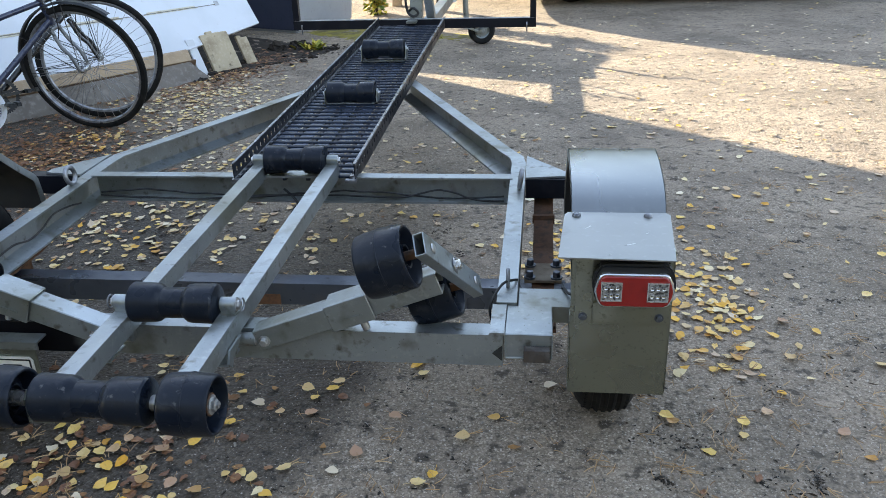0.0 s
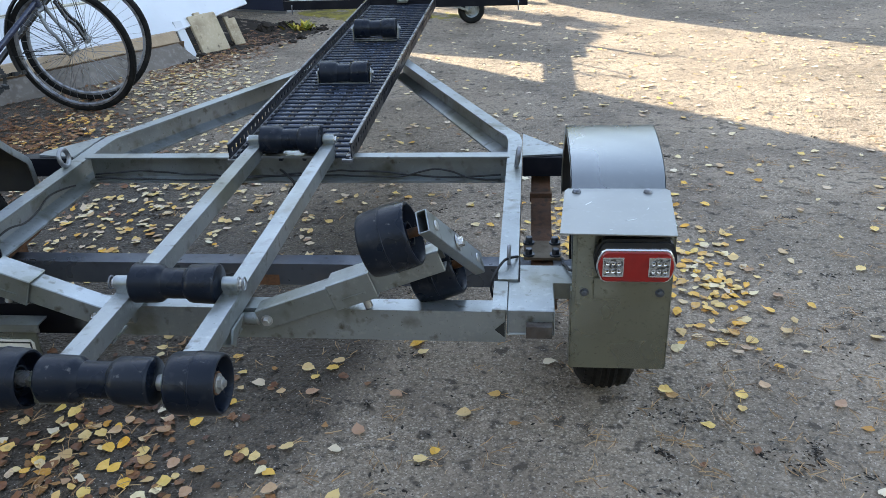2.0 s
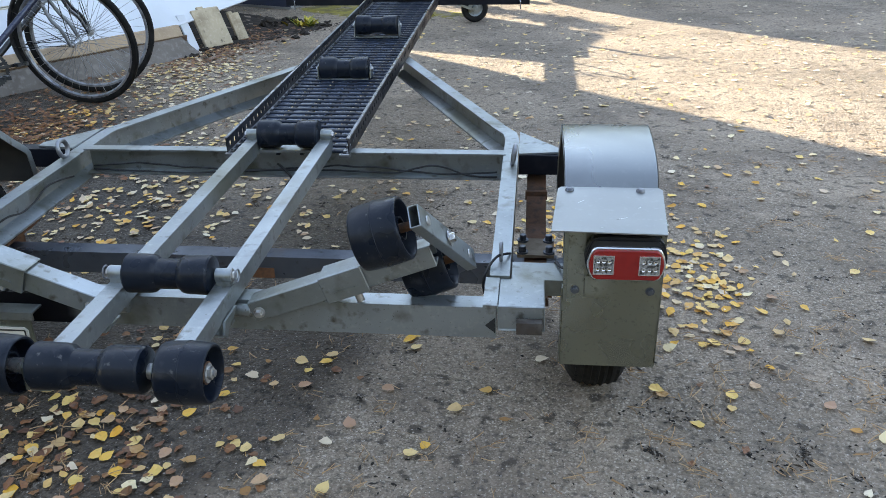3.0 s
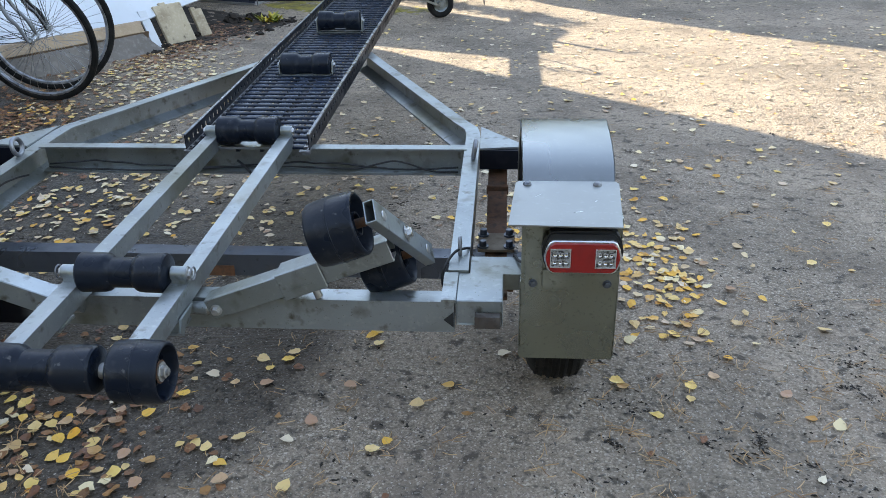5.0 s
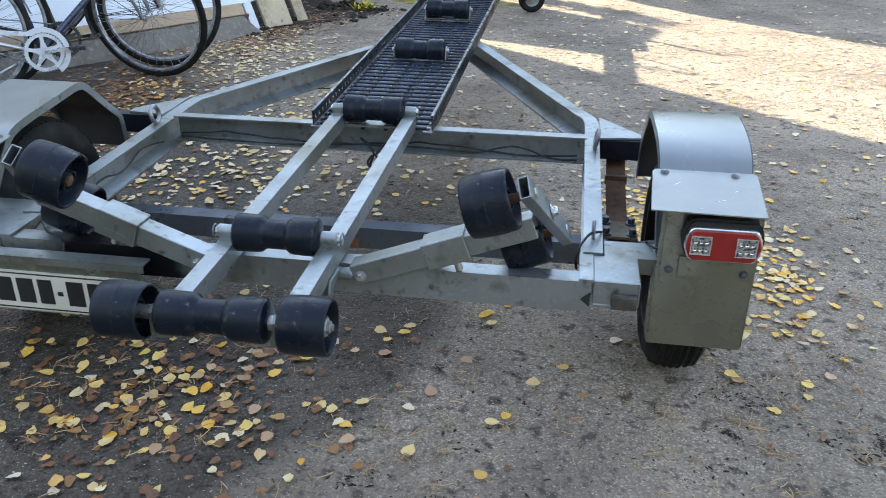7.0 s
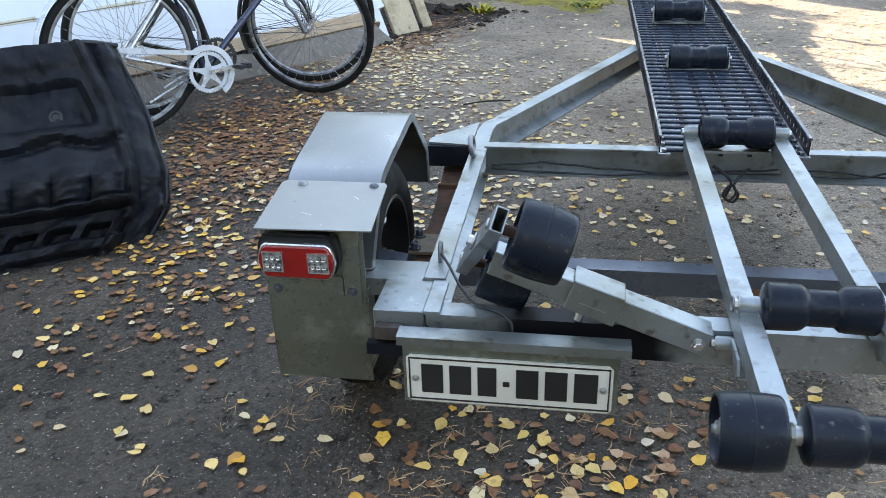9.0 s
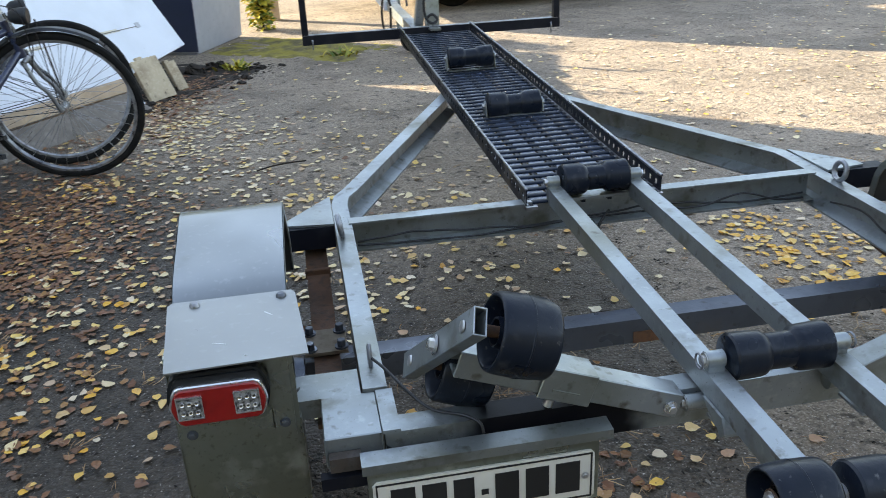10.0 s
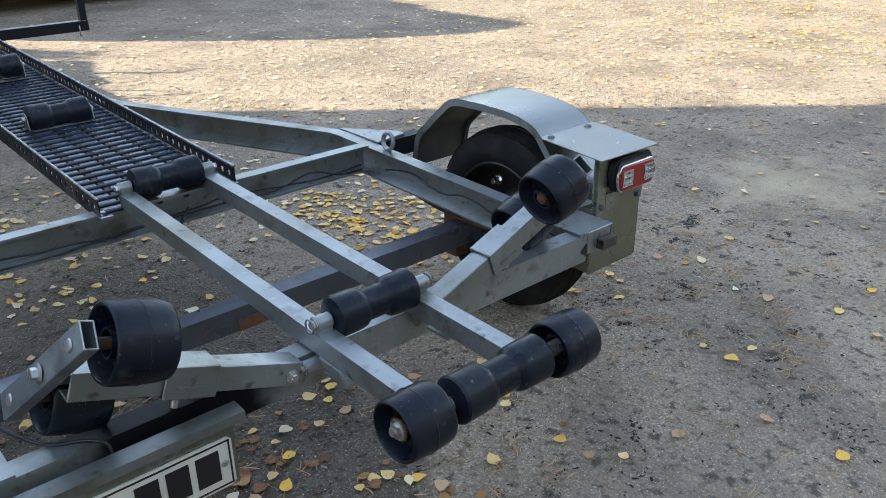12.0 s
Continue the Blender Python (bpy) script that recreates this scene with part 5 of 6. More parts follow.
def bicycle(front, lean, turn, steer, frame_mat, accent, label, guard=True):
    """A city bicycle (x ahead, z up in its own frame), its front hub over the spot given."""
    m = pose(0, 0, 0, lean, 0, turn)
    R = 0.39
    hub_r, hub_f, bb = Vector((0, 0, R)), Vector((1.06, 0, R)), Vector((0.41, 0, 0.25))
    seat, head_lo, head_hi = Vector((0.30, 0, 0.80)), Vector((0.93, 0, 0.66)), Vector((0.88, 0, 0.84))
    ax = (head_hi - head_lo).normalized()
    hub_at = m @ Matrix.Translation(head_lo) @ Matrix.Rotation(radians(steer), 4, ax) @ (hub_f - head_lo)
    m = Matrix.Translation((front[0] - hub_at.x, front[1] - hub_at.y, 0)) @ m
    bike = thing("bicycle", m.translation, label, "bicycle", "bicycles by the panels")
    S = m @ Matrix.Translation(head_lo) @ Matrix.Rotation(radians(steer), 4, ax) @ Matrix.Translation(-head_lo)

    def xf(bm, q):
        bmesh.ops.transform(bm, matrix=q, verts=bm.verts[:])
        return bm

    def wheel(c, q, phase):
        f = Matrix.Translation(c) @ Matrix.Rotation(radians(90), 4, "Z")
        bm = NB()
        prof = [(0.019 * math.cos(a), R - 0.020 + 0.020 * math.sin(a)) for a in (2 * math.pi * i / 10 for i in range(11))]
        lathe(bm, prof, f, 64)
        w = part("wheel", xf(bm, q), TYRE, bike, "bicycle wheel with black tyre")
        bm = NB()
        lathe(bm, ((-0.014, R - 0.036), (-0.013, R - 0.048), (0.0, R - 0.055), (0.013, R - 0.048), (0.014, R - 0.036)), f, 64)
        part("rim", xf(bm, q), BARE_STEEL, w)
        bm = NB()
        lathe(bm, ((-0.05, 0), (-0.05, 0.008), (-0.034, 0.008), (-0.034, 0.022), (-0.03, 0.022), (-0.03, 0.015), (0.03, 0.015), (0.03, 0.022), (0.034, 0.022), (0.034, 0.008), (0.05, 0.008), (0.05, 0)), f, 20)
        part("hub", xf(bm, q), SILVER, w)
        bm = NB()
        for i in range(36):
            a = 2 * math.pi * i / 36 + phase
            b2 = a + (0.55 if i % 4 < 2 else -0.55)
            sd = 0.03 if i % 2 else -0.03
            p, e = f @ Vector((sd, 0.02 * math.cos(b2), 0.02 * math.sin(b2))), f @ Vector((0, (R - 0.053) * math.cos(a), (R - 0.053) * math.sin(a)))
            rod(bm, p, e, 0.0012, 5)
        part("spokes", xf(bm, q), SPOKE, w)
        return w
    wheel(hub_r, m, 0.1)
    wheel(hub_f, S, 0.0)
    bm = NB()
    rod(bm, bb, seat, 0.016)
    rod(bm, bb, head_lo + ax * 0.03, 0.018)
    rod(bm, head_lo, head_hi, 0.02)
    rod(bm, bb + (seat - bb) * 0.72, head_hi - ax * 0.05, 0.016)
    fr = part("bike_frame", xf(bm, m), frame_mat, bike)
    for y in (-0.055, 0.055):
        for e in (bb + Vector((-0.02, y * 0.5, 0.0)), bb + (seat - bb) * 0.85 + Vector((0, y * 0.3, 0))):
            bm = rod(NB(), hub_r + Vector((0, y, 0)), e, 0.009)
            part("stay", xf(bm, m), accent, fr)
    bm = NB()
    for y in (-0.055, 0.055):
        wire(bm, [head_lo - ax * 0.02 + Vector((0, y * 0.7, 0)), head_lo - ax * 0.12 + Vector((0.015, y, 0)), hub_f + Vector((-0.04, y, 0.10)), hub_f + Vector((0, y, 0))], 0.011)
    rod(bm, head_lo - ax * 0.02 - Vector((0, 0.045, 0)), head_lo - ax * 0.02 + Vector((0, 0.045, 0)), 0.014)
    part("fork", xf(bm, S), FORK if guard else accent, bike)
    bm = NB()
    rod(bm, head_hi, head_hi + ax * 0.12, 0.013)
    wire(bm, [head_hi + ax * 0.12 + Vector(v) for v in ((-0.16, -0.28, 0.02), (-0.06, -0.26, 0.02), (0.02, -0.12, 0.0), (0.03, 0, 0), (0.02, 0.12, 0), (-0.06, 0.26, 0.02), (-0.16, 0.28, 0.02))], 0.011)
    part("handlebar", xf(bm, S), SILVER, bike)
    bm = NB()
    rod(bm, seat, seat + Vector((-0.04, 0, 0.12)), 0.013)
    part("seat_post", xf(bm, m), SILVER, bike)
    bm = NB()
    bmesh.ops.create_uvsphere(bm, u_segments=18, v_segments=10, radius=1)
    for v in bm.verts:
        k = 0.10 - 0.05 * max(0, v.co.x)
        v.co = Vector((v.co.x * 0.14, v.co.y * k, v.co.z * 0.035)) + seat + Vector((-0.05, 0, 0.14))
    part("saddle", xf(bm, m), BLACK_PLASTIC, bike)
    # chain set on the right-hand side
    y = -0.06
    bm = NB()
    seg, ro, ri = 48, 0.106, 0.088
    f = Matrix.Translation(bb + Vector((0, y, 0))) @ Matrix.Rotation(radians(90), 4, "Z")
    lathe(bm, ((-0.003, ri), (-0.003, ro), (0.003, ro), (0.003, ri), (-0.003, ri)), f, seg)
    lathe(bm, ((-0.004, 0), (-0.004, 0.024), (0.006, 0.024), (0.006, 0)), f, 24)
    for i in range(5):
        a = 2 * math.pi * i / 5 + 0.3
        dr, tn = Vector((0, math.cos(a), math.sin(a))), Vector((0, -math.sin(a), math.cos(a)))
        prism(bm, [f @ (dr * 0.016 + tn * 0.022 + Vector((-0.003, 0, 0))), f @ (dr * 0.060 + tn * 0.010 + Vector((-0.003, 0, 0))), f @ (dr * 0.090 + tn * 0.009 + Vector((-0.003, 0, 0))), f @ (dr * 0.090 - tn * 0.009 + Vector((-0.003, 0, 0))), f @ (dr * 0.060 - tn * 0.010 + Vector((-0.003, 0, 0))), f @ (dr * 0.016 - tn * 0.022 + Vector((-0.003, 0, 0)))], (0, -0.004, 0))
    for i in range(44):
        a = 2 * math.pi * i / 44
        box(bm, -0.002, 0.002, -0.004, 0.004, 0.104, 0.111, f @ Matrix.Rotation(a, 4, "X"))
    ring = part("chainring", xf(bm, m), PALE_METAL if guard else BLACK_PLASTIC, bike, "five-armed silver chainring" if guard else "black five-armed chainring")
    for sd, a in ((1, 0.05), (-1, math.pi + 0.05)):
        bm = NB()
        o = bb + Vector((0, y * sd * 1.25, 0))
        e = o + Vector((math.cos(a), 0, math.sin(a))) * 0.17
        bar(bm, o, e, 0.012, 0.018)
        part("crank", xf(bm, m), SILVER if guard else BLACK_PAINT, ring)
        bm = NB()
        yy = -0.055 * sd
        for k in (-0.022, 0.022):
            bevel(box(bm, e.x + k - 0.010, e.x + k + 0.010, min(e.y, e.y + yy * 1.7), max(e.y, e.y + yy * 1.7), e.z - 0.011, e.z + 0.011), 0.0)
        rod(bm, e, e + Vector((0, yy * 1.7, 0)), 0.008)
        part("pedal", xf(bm, m), BLACK_PLASTIC, ring)
    if guard:
        bm = NB()
        P = []
        for i in range(13):
            a = radians(-60 + 15 * i)
            P.append(bb + Vector((0.142 * math.cos(a), y - 0.012, 0.142 * math.sin(a))))
        P.append(hub_r + Vector((-0.03, y - 0.012, 0.055)))
        lo = []
        for i in range(13):
            a = radians(-60 + 15 * i)
            lo.append(bb + Vector((0.113 * math.cos(a), y - 0.012, 0.113 * math.sin(a))))
        lo.append(hub_r + Vector((-0.03, y - 0.012, 0.028)))
        va = [[bm.verts.new(p + Vector((0, k, 0))) for p in L] for L in (P, lo) for k in (0, 0.016)]
        for i in range(13):
            for a_, b_ in ((0, 1), (1, 3), (3, 2), (2, 0)):
                bm.faces.new((va[a_][i], va[a_][i + 1], va[b_][i + 1], va[b_][i]))
        bmesh.ops.recalc_face_normals(bm, faces=bm.faces[:])
        part("chain_guard", xf(bm, m), PALE_METAL, bike, "light metal chain guard")
        for c, q, a0, a1 in ((hub_r, m, 10, 215), (hub_f, S, 55, 200)):
            bm = NB()
            rings = []
            for i in range(25):
                a = radians(a0 + (a1 - a0) * i / 24)
                dr = Vector((math.cos(a), 0, math.sin(a)))
                rings.append([bm.verts.new(c + dr * r + Vector((0, w, 0))) for w, r in ((-0.027, R + 0.012), (-0.016, R + 0.023), (0.016, R + 0.023), (0.027, R + 0.012), (0.016, R + 0.020), (-0.016, R + 0.020))])
            for u, v in zip(rings, rings[1:]):
                for j in range(6):
                    bm.faces.new((u[j], u[(j + 1) % 6], v[(j + 1) % 6], v[j]))
            bmesh.ops.recalc_face_normals(bm, faces=bm.faces[:])
            part("mudguard", xf(bm, q), PALE_METAL if c is hub_r else BLACK_PLASTIC, bike)
    bm = NB()
    wire(bm, [bb + Vector((0.0, -0.045, 0.09)), hub_r + Vector((0.0, -0.045, 0.035))], 0.004)
    wire(bm, [bb + Vector((0.0, -0.045, -0.09)), hub_r + Vector((0.0, -0.045, -0.035))], 0.004)
    part("chain", xf(bm, m), BARE_STEEL, bike)
    bm = NB()
    rod(bm, Vector((0.40, 0.06, 0.24)), Vector((0.12, 0.10, 0.12)), 0.008)
    part("kickstand", xf(bm, m), SILVER, bike)
    for y in (-0.035, 0.035):
        for a in (95, 150, 185):
            e = hub_f + Vector((math.cos(radians(a)) * (R + 0.014), y * 0.75, math.sin(radians(a)) * (R + 0.014)))
            part("mudguard_stay", xf(rod(NB(), hub_f + Vector((0, y * 1.5, 0)), e, 0.0024, 6), S), BLACK_PAINT, bike)
    bm = NB()
    lathe(bm, ((-0.05, 0.0), (-0.05, 0.022), (-0.03, 0.036), (0.03, 0.042), (0.036, 0.038), (0.036, 0.0)), axis_frame(head_hi + ax * 0.02 + Vector((0.09, 0, 0)), (1, 0, 0)), 24)
    part("headlamp", xf(bm, S), BLACK_PLASTIC, bike, "black bicycle headlamp")
    bm = NB()
    wire(bm, [head_hi + ax * 0.12 + Vector((-0.02, -0.14, 0.0)), head_hi + Vector((0.09, -0.06, 0.06)), head_lo + Vector((0.05, -0.03, 0.02)), head_lo + Vector((0.02, -0.03, -0.10))], 0.003)
    part("brake_cable", xf(bm, S), CABLE, bike)
    return bike


bicycle((-1.975, 3.234), -5, 47, -50, BLUE_FRAME, SILVER, "dark blue and silver city bicycle leaning by the white panels")
bicycle((-2.061, 3.583), -9, 46, -26, BLACK_PAINT, BLACK_PAINT, "black city bicycle leaning behind a blue bicycle", guard=False)


def moulded_cover():
    """A big moulded black plastic cover with ribs and recesses, standing on edge, leaning back."""
    nu, nv = 150, 110
    W, H = 1.15, 0.80
    d = Vector((0.84, 0.54, 0)).normalized()
    side = [Vector(p) for p in ((-1.985, 1.165, 0.0), (-1.925, 1.30, 0.13), (-1.945, 1.38, 0.25), (-2.11, 1.605, 0.43), (-2.29, 1.76, 0.635))]

    def edge_at(v):
        q = min(v * 4, 3.9999)
        return side[int(q)].lerp(side[int(q) + 1], q - int(q))
    org = side[0] - d * W
    back = Vector((-0.54, 0.84, 0))
    up = Vector((0, 0, 0.8)) + back * 0.5
    nrm = d.cross(up).normalized()

    def step(v, a, b, soft=0.02):
        return max(0.0, min(1.0, (v - a) / soft + 0.5)) * max(0.0, min(1.0, (b - v) / soft + 0.5))

    def relief(u, v):
        """Height of the moulding: outer flange, ridge, sunk panel, wavy groove, row of pockets, shelf and slots."""
        x, y = W * (1 - u), v * H
        inside = step(x, 0.125, 9, 0.03)
        r = -0.055 * (1 - inside)
        r += 0.022 * step(x, 0.12, 0.165, 0.02)
        r -= 0.045 * step(y, 0.555, 0.685) * step(x, 0.21, 0.62)
        r += 0.020 * step(y, 0.735, 0.81)
        groove = 0.50 + 0.012 * math.sin(x * 21)
        r -= 0.034 * step(y, groove - 0.012, groove + 0.012, 0.014) * inside
        r += 0.018 * step(y, 0.515, 0.54, 0.02) * step(x, 0.16, 0.5, 0.06)
        r += 0.055 * step(y, 0.265, 0.415, 0.05) * inside * abs(math.sin(math.pi * (x - 0.03) / 0.128)) ** 0.6
        r += 0.075 * step(y, 0.225, 0.262, 0.02) * inside
        r -= 0.07 * step(y, 0.10, 0.155, 0.012) * inside * step((x - 0.17) % 0.125, 0.02, 0.10, 0.012)
        r += 0.035 * step(y, 0.03, 0.09, 0.02) * inside
        r += 0.034 * noise.noise(Vector((x * 7, y * 7, 0))) + 0.014 * noise.noise(Vector((x * 19, y * 19, 4))) + 0.005 * noise.noise(Vector((x * 47, y * 47, 7)))
        return r
    bm = NB()
    grid = []
    for j in range(nv + 1):
        row = []
        v = j / nv
        for i in range(nu + 1):
            u = i / nu
            p = edge_at(v) - d * (W * (1 - u))
            round_off = max(0.0, u - 0.955) / 0.045
            q = p + nrm * (relief(u, v) - 0.09 * round_off ** 2)
            q.z = max(q.z, 0.002)
            row.append(bm.verts.new(q))
        grid.append(row)
    for j in range(nv):
        for i in range(nu):
            bm.faces.new((grid[j][i], grid[j][i + 1], grid[j + 1][i + 1], grid[j + 1][i]))
    bmesh.ops.solidify(bm, geom=bm.faces[:], thickness=0.008)
    ob = put("plastic_cover", bm, COVER, True)
    tagged(ob, "moulded black plastic vehicle cover leaning on its edge", "plastic cover")
    rim_pts = [edge_at(k / 10) - d * (W * 0.012) - nrm * 0.075 + Vector((0, 0, 0.012 if k == 0 else 0.0)) for k in range(11)]
    part("edge_lip", wire(NB(), rim_pts, 0.006), COVER, ob)
    top_pts = [edge_at(1.0) - d * (W * k / 10) - nrm * (0.07 if k == 0 else 0.0) for k in range(11)]
    part("top_lip", wire(NB(), top_pts, 0.010), COVER, ob)
    boss = edge_at(0.74) - d * (W * 0.30) + nrm * relief(0.70, 0.74)
    bm = lathe(NB(), ((-0.01, 0.0), (-0.01, 0.030), (0.006, 0.026), (0.008, 0.016), (0.004, 0.014), (0.004, 0.0)), axis_frame(boss, nrm), 20)
    part("fastener", bm, BLACK_PLASTIC, ob, "round fastener boss")
    bm = NB()
    o = org + d * 0.72 + back * 0.62
    bar(bm, (o.x, o.y, 0.0), (o.x - 0.42, o.y + 0.10, 1.25), 0.13, 0.05, (0.7, -0.7, 0))
    tagged(put("plank", bevel(bm, 0.004, 1), PALE_WOOD), "long pale plank leaning behind the plastic cover", "plank")


moulded_cover()


def waste_bin():
    """A large wheeled grey waste container."""
    c0 = Vector((-1.67, 6.76, 0))
    u = Vector((0.40, 1.0, 0)).normalized()
    w = Vector((-1.0, 0.40, 0)).normalized() * 1.0
    binn = thing("waste_bin", c0 + u * 0.5 + w * 0.4, "large grey-blue plastic waste container standing on the yard", "waste bin")
    bm = NB()
    rings = []
    for z, g in ((0.0, 0.0), (0.04, 0.0), (0.5, 0.03), (1.10, 0.06), (1.12, 0.09), (1.18, 0.09)):
        rings.append([bm.verts.new(c0 + u * a + w * b + Vector((0, 0, z))) for a, b in ((-g, -g), (0.98 + g, -g), (0.98 + g, 1.58 + g), (-g, 1.58 + g))])
    for r, s in zip(rings, rings[1:]):
        for j in range(4):
            bm.faces.new((r[j], r[(j + 1) % 4], s[(j + 1) % 4], s[j]))
    bm.faces.new(rings[0][::-1])
    bm.faces.new(rings[-1])
    bmesh.ops.recalc_face_normals(bm, faces=bm.faces[:])
    part("body", bevel(bm, 0.035, 4), BIN_GREY, binn)
    bm = NB()
    prism(bm, [c0 - u * (g + 0.012) + w * b + Vector((0, 0, z)) for z, g, b in ((0.03, 0.0, -0.01), (0.5, 0.03, -0.04), (1.10, 0.06, -0.06), (1.10, 0.06, 1.62), (0.5, 0.03, 1.60), (0.03, 0.0, 1.57))], u * 0.01)
    part("side_panel", bm, NAVY, binn, "dark navy side panel", False)
    bm = NB()
    lid = []
    for z, g in ((1.18, 0.10), (1.22, 0.10), (1.29, 0.0)):
        lid.append([bm.verts.new(c0 + u * a + w * b + Vector((0, 0, z))) for a, b in ((-g, -g), (0.98 + g, -g), (0.98 + g, 1.58 + g), (-g, 1.58 + g))])
    for r, s in zip(lid, lid[1:]):
        for j in range(4):
            bm.faces.new((r[j], r[(j + 1) % 4], s[(j + 1) % 4], s[j]))
    bm.faces.new(lid[0][::-1])
    bm.faces.new(lid[-1])
    bmesh.ops.recalc_face_normals(bm, faces=bm.faces[:])
    part("lid", bevel(bm, 0.02, 3), BIN_GREY, binn)


waste_bin()


def truck():
    """A dark parked vehicle beyond the trailer: unseen tall cab and low bed, shaped to cast its shadow."""
    ax, ay = Vector((0.99, 0.08, 0)).normalized(), Vector((-0.08, 0.99, 0)).normalized()
    o = Vector((-0.58, 8.08, 0))
    v = thing("parked_vehicle", o + ax * 2.6 + ay * 0.95, "dark parked vehicle beyond the trailer, shaped to cast its shadow", "truck")
    bm = NB()
    outline = [(1.3, 0.19), (0.78, 0.32), (0.32, 0.60), (0.06, 0.95), (0.0, 1.6), (0.12, 2.0), (0.35, 2.2), (0.6, 2.25), (1.12, 2.22), (1.26, 2.05), (1.32, 1.47), (2.75, 1.45), (2.9, 1.02), (4.75, 1.0), (4.95, 0.8), (4.95, 0.20)]
    prism(bm, [o + ax * a + Vector((0, 0, z)) for a, z in outline], ay * 1.9)
    body = part("body", bevel(bm, 0.10, 4), VAN_PAINT, v)
    bm = NB()
    prism(bm, [o - ay * 0.004 + ax * a + Vector((0, 0, z)) for a, z in ((0.25, 1.25), (0.35, 1.95), (0.92, 1.95), (0.96, 1.25))], -ay * 0.006)
    part("side_window", bm, BLACK_PLASTIC, body, smooth=False)
    for a, b in ((1.75, 0.62), (3.38, 0.40), (1.75, 1.78), (3.38, 1.78)):
        f = axis_frame(o + ax * a + ay * b + Vector((0, 0, 0.33)), ay)
        bm = lathe(NB(), ((-0.10, 0.2), (-0.11, 0.25), (-0.10, 0.31), (-0.08, 0.33), (0.08, 0.33), (0.10, 0.31), (0.11, 0.25), (0.10, 0.2)), f, 36)
        wh = part("wheel", bm, TYRE, v)
        bm = lathe(NB(), ((-0.10, 0.21), (-0.07, 0.18), (-0.08, 0.05), (-0.08, 0)), f, 28)
        part("rim", bm, RIM, wh)


truck()


# ---- ground litter ----
def leaf_outline(k=1.0):
    """A small pointed birch leaf with a toothed edge."""
    half = [(0.0, 0.001), (0.007, 0.000), (0.014, 0.004), (0.0185, 0.010), (0.0195, 0.017), (0.0185, 0.024), (0.0155, 0.030), (0.0125, 0.035), (0.0075, 0.041), (0.003, 0.045), (0.0, 0.050)]
    pts = [(x, y) for x, y in half] + [(-x, y) for x, y in half[-2:0:-1]]
    return [(x * k, (y - 0.024) * k) for x, y in pts]


def scatter(name, count, spread, material, label, seed, size=(0.50, 0.95)):
    """Leaves strewn by a spread function, one joined mesh."""
    rng = random.Random(seed)
    verts, faces = [], []
    base = [(0.0, -0.022), (0.011, -0.021), (0.0185, -0.011), (0.0185, 0.0), (0.012, 0.012), (0.0, 0.027), (-0.012, 0.012), (-0.0185, 0.0), (-0.0185, -0.011), (-0.011, -0.021)]
    for i in range(count):
        x, y = spread(rng)
        k, a = rng.uniform(*size), rng.uniform(0, 2 * math.pi)
        curl, tilt, roll = rng.uniform(-6, 14), rng.gauss(0, 0.11), rng.gauss(0, 0.11)
        wide = rng.uniform(0.72, 1.1)
        c, s = math.cos(a), math.sin(a)
        n0 = len(verts)
        zs = []
        P = [(0.0, 0.0)] + [(px * rng.uniform(0.82, 1.15), py * rng.uniform(0.85, 1.12)) for px, py in base]
        for px, py in P:
            px, py = px * k * wide, py * k
            zs.append(curl * (px * px + 0.6 * py * py) + tilt * px + roll * py + rng.gauss(0, 0.0012))
        low = min(zs)
        for (px, py), z in zip(P, zs):
            px, py = px * k * wide, py * k
            verts.append((x + c * px - s * py, y + s * px + c * py, 0.0045 + z - low))
        for j in range(10):
            faces.append((n0, n0 + 1 + j, n0 + 1 + (j + 1) % 10))
    me = bpy.data.meshes.new(name)
    me.from_pydata(verts, [], faces)
    me.materials.append(material)
    tagged(new(name, me), label, "fallen leaves", kind="stuff")


def blobs(*spots):
    total = sum(s[4] for s in spots)
    def pick(rng):
        q = rng.uniform(0, total)
        for x, y, sx, sy, w in spots:
            q -= w
            if q <= 0:
                return rng.gauss(x, sx), rng.gauss(y, sy)
        return rng.gauss(x, sx), rng.gauss(y, sy)
    return pick


scatter("yellow_leaves", 2140, blobs((1.38, 1.10, 0.09, 0.20, 56), (1.27, 1.55, 0.10, 0.25, 22), (0.97, 1.42, 0.11, 0.24, 130), (-1.80, 1.25, 0.25, 0.32, 110), (-0.85, 1.45, 0.25, 0.28, 60), (-0.62, 0.02, 0.30, 0.20, 55), (-1.35, 0.6, 0.35, 0.35, 26), (0.4, 1.3, 1.2, 0.9, 30), (-2.0, 2.75, 0.3, 0.45, 45), (-1.9, 3.05, 0.07, 0.05, 26), (1.6, 1.6, 0.9, 1.2, 22), (7.2, 2.6, 1.3, 1.0, 620), (6.0, 1.9, 0.7, 0.4, 130), (9.5, 4.0, 1.6, 1.6, 420), (5.2, 3.6, 1.4, 1.2, 150)), YELLOW_LEAF, "yellow fallen birch leaves strewn over the asphalt", 11)
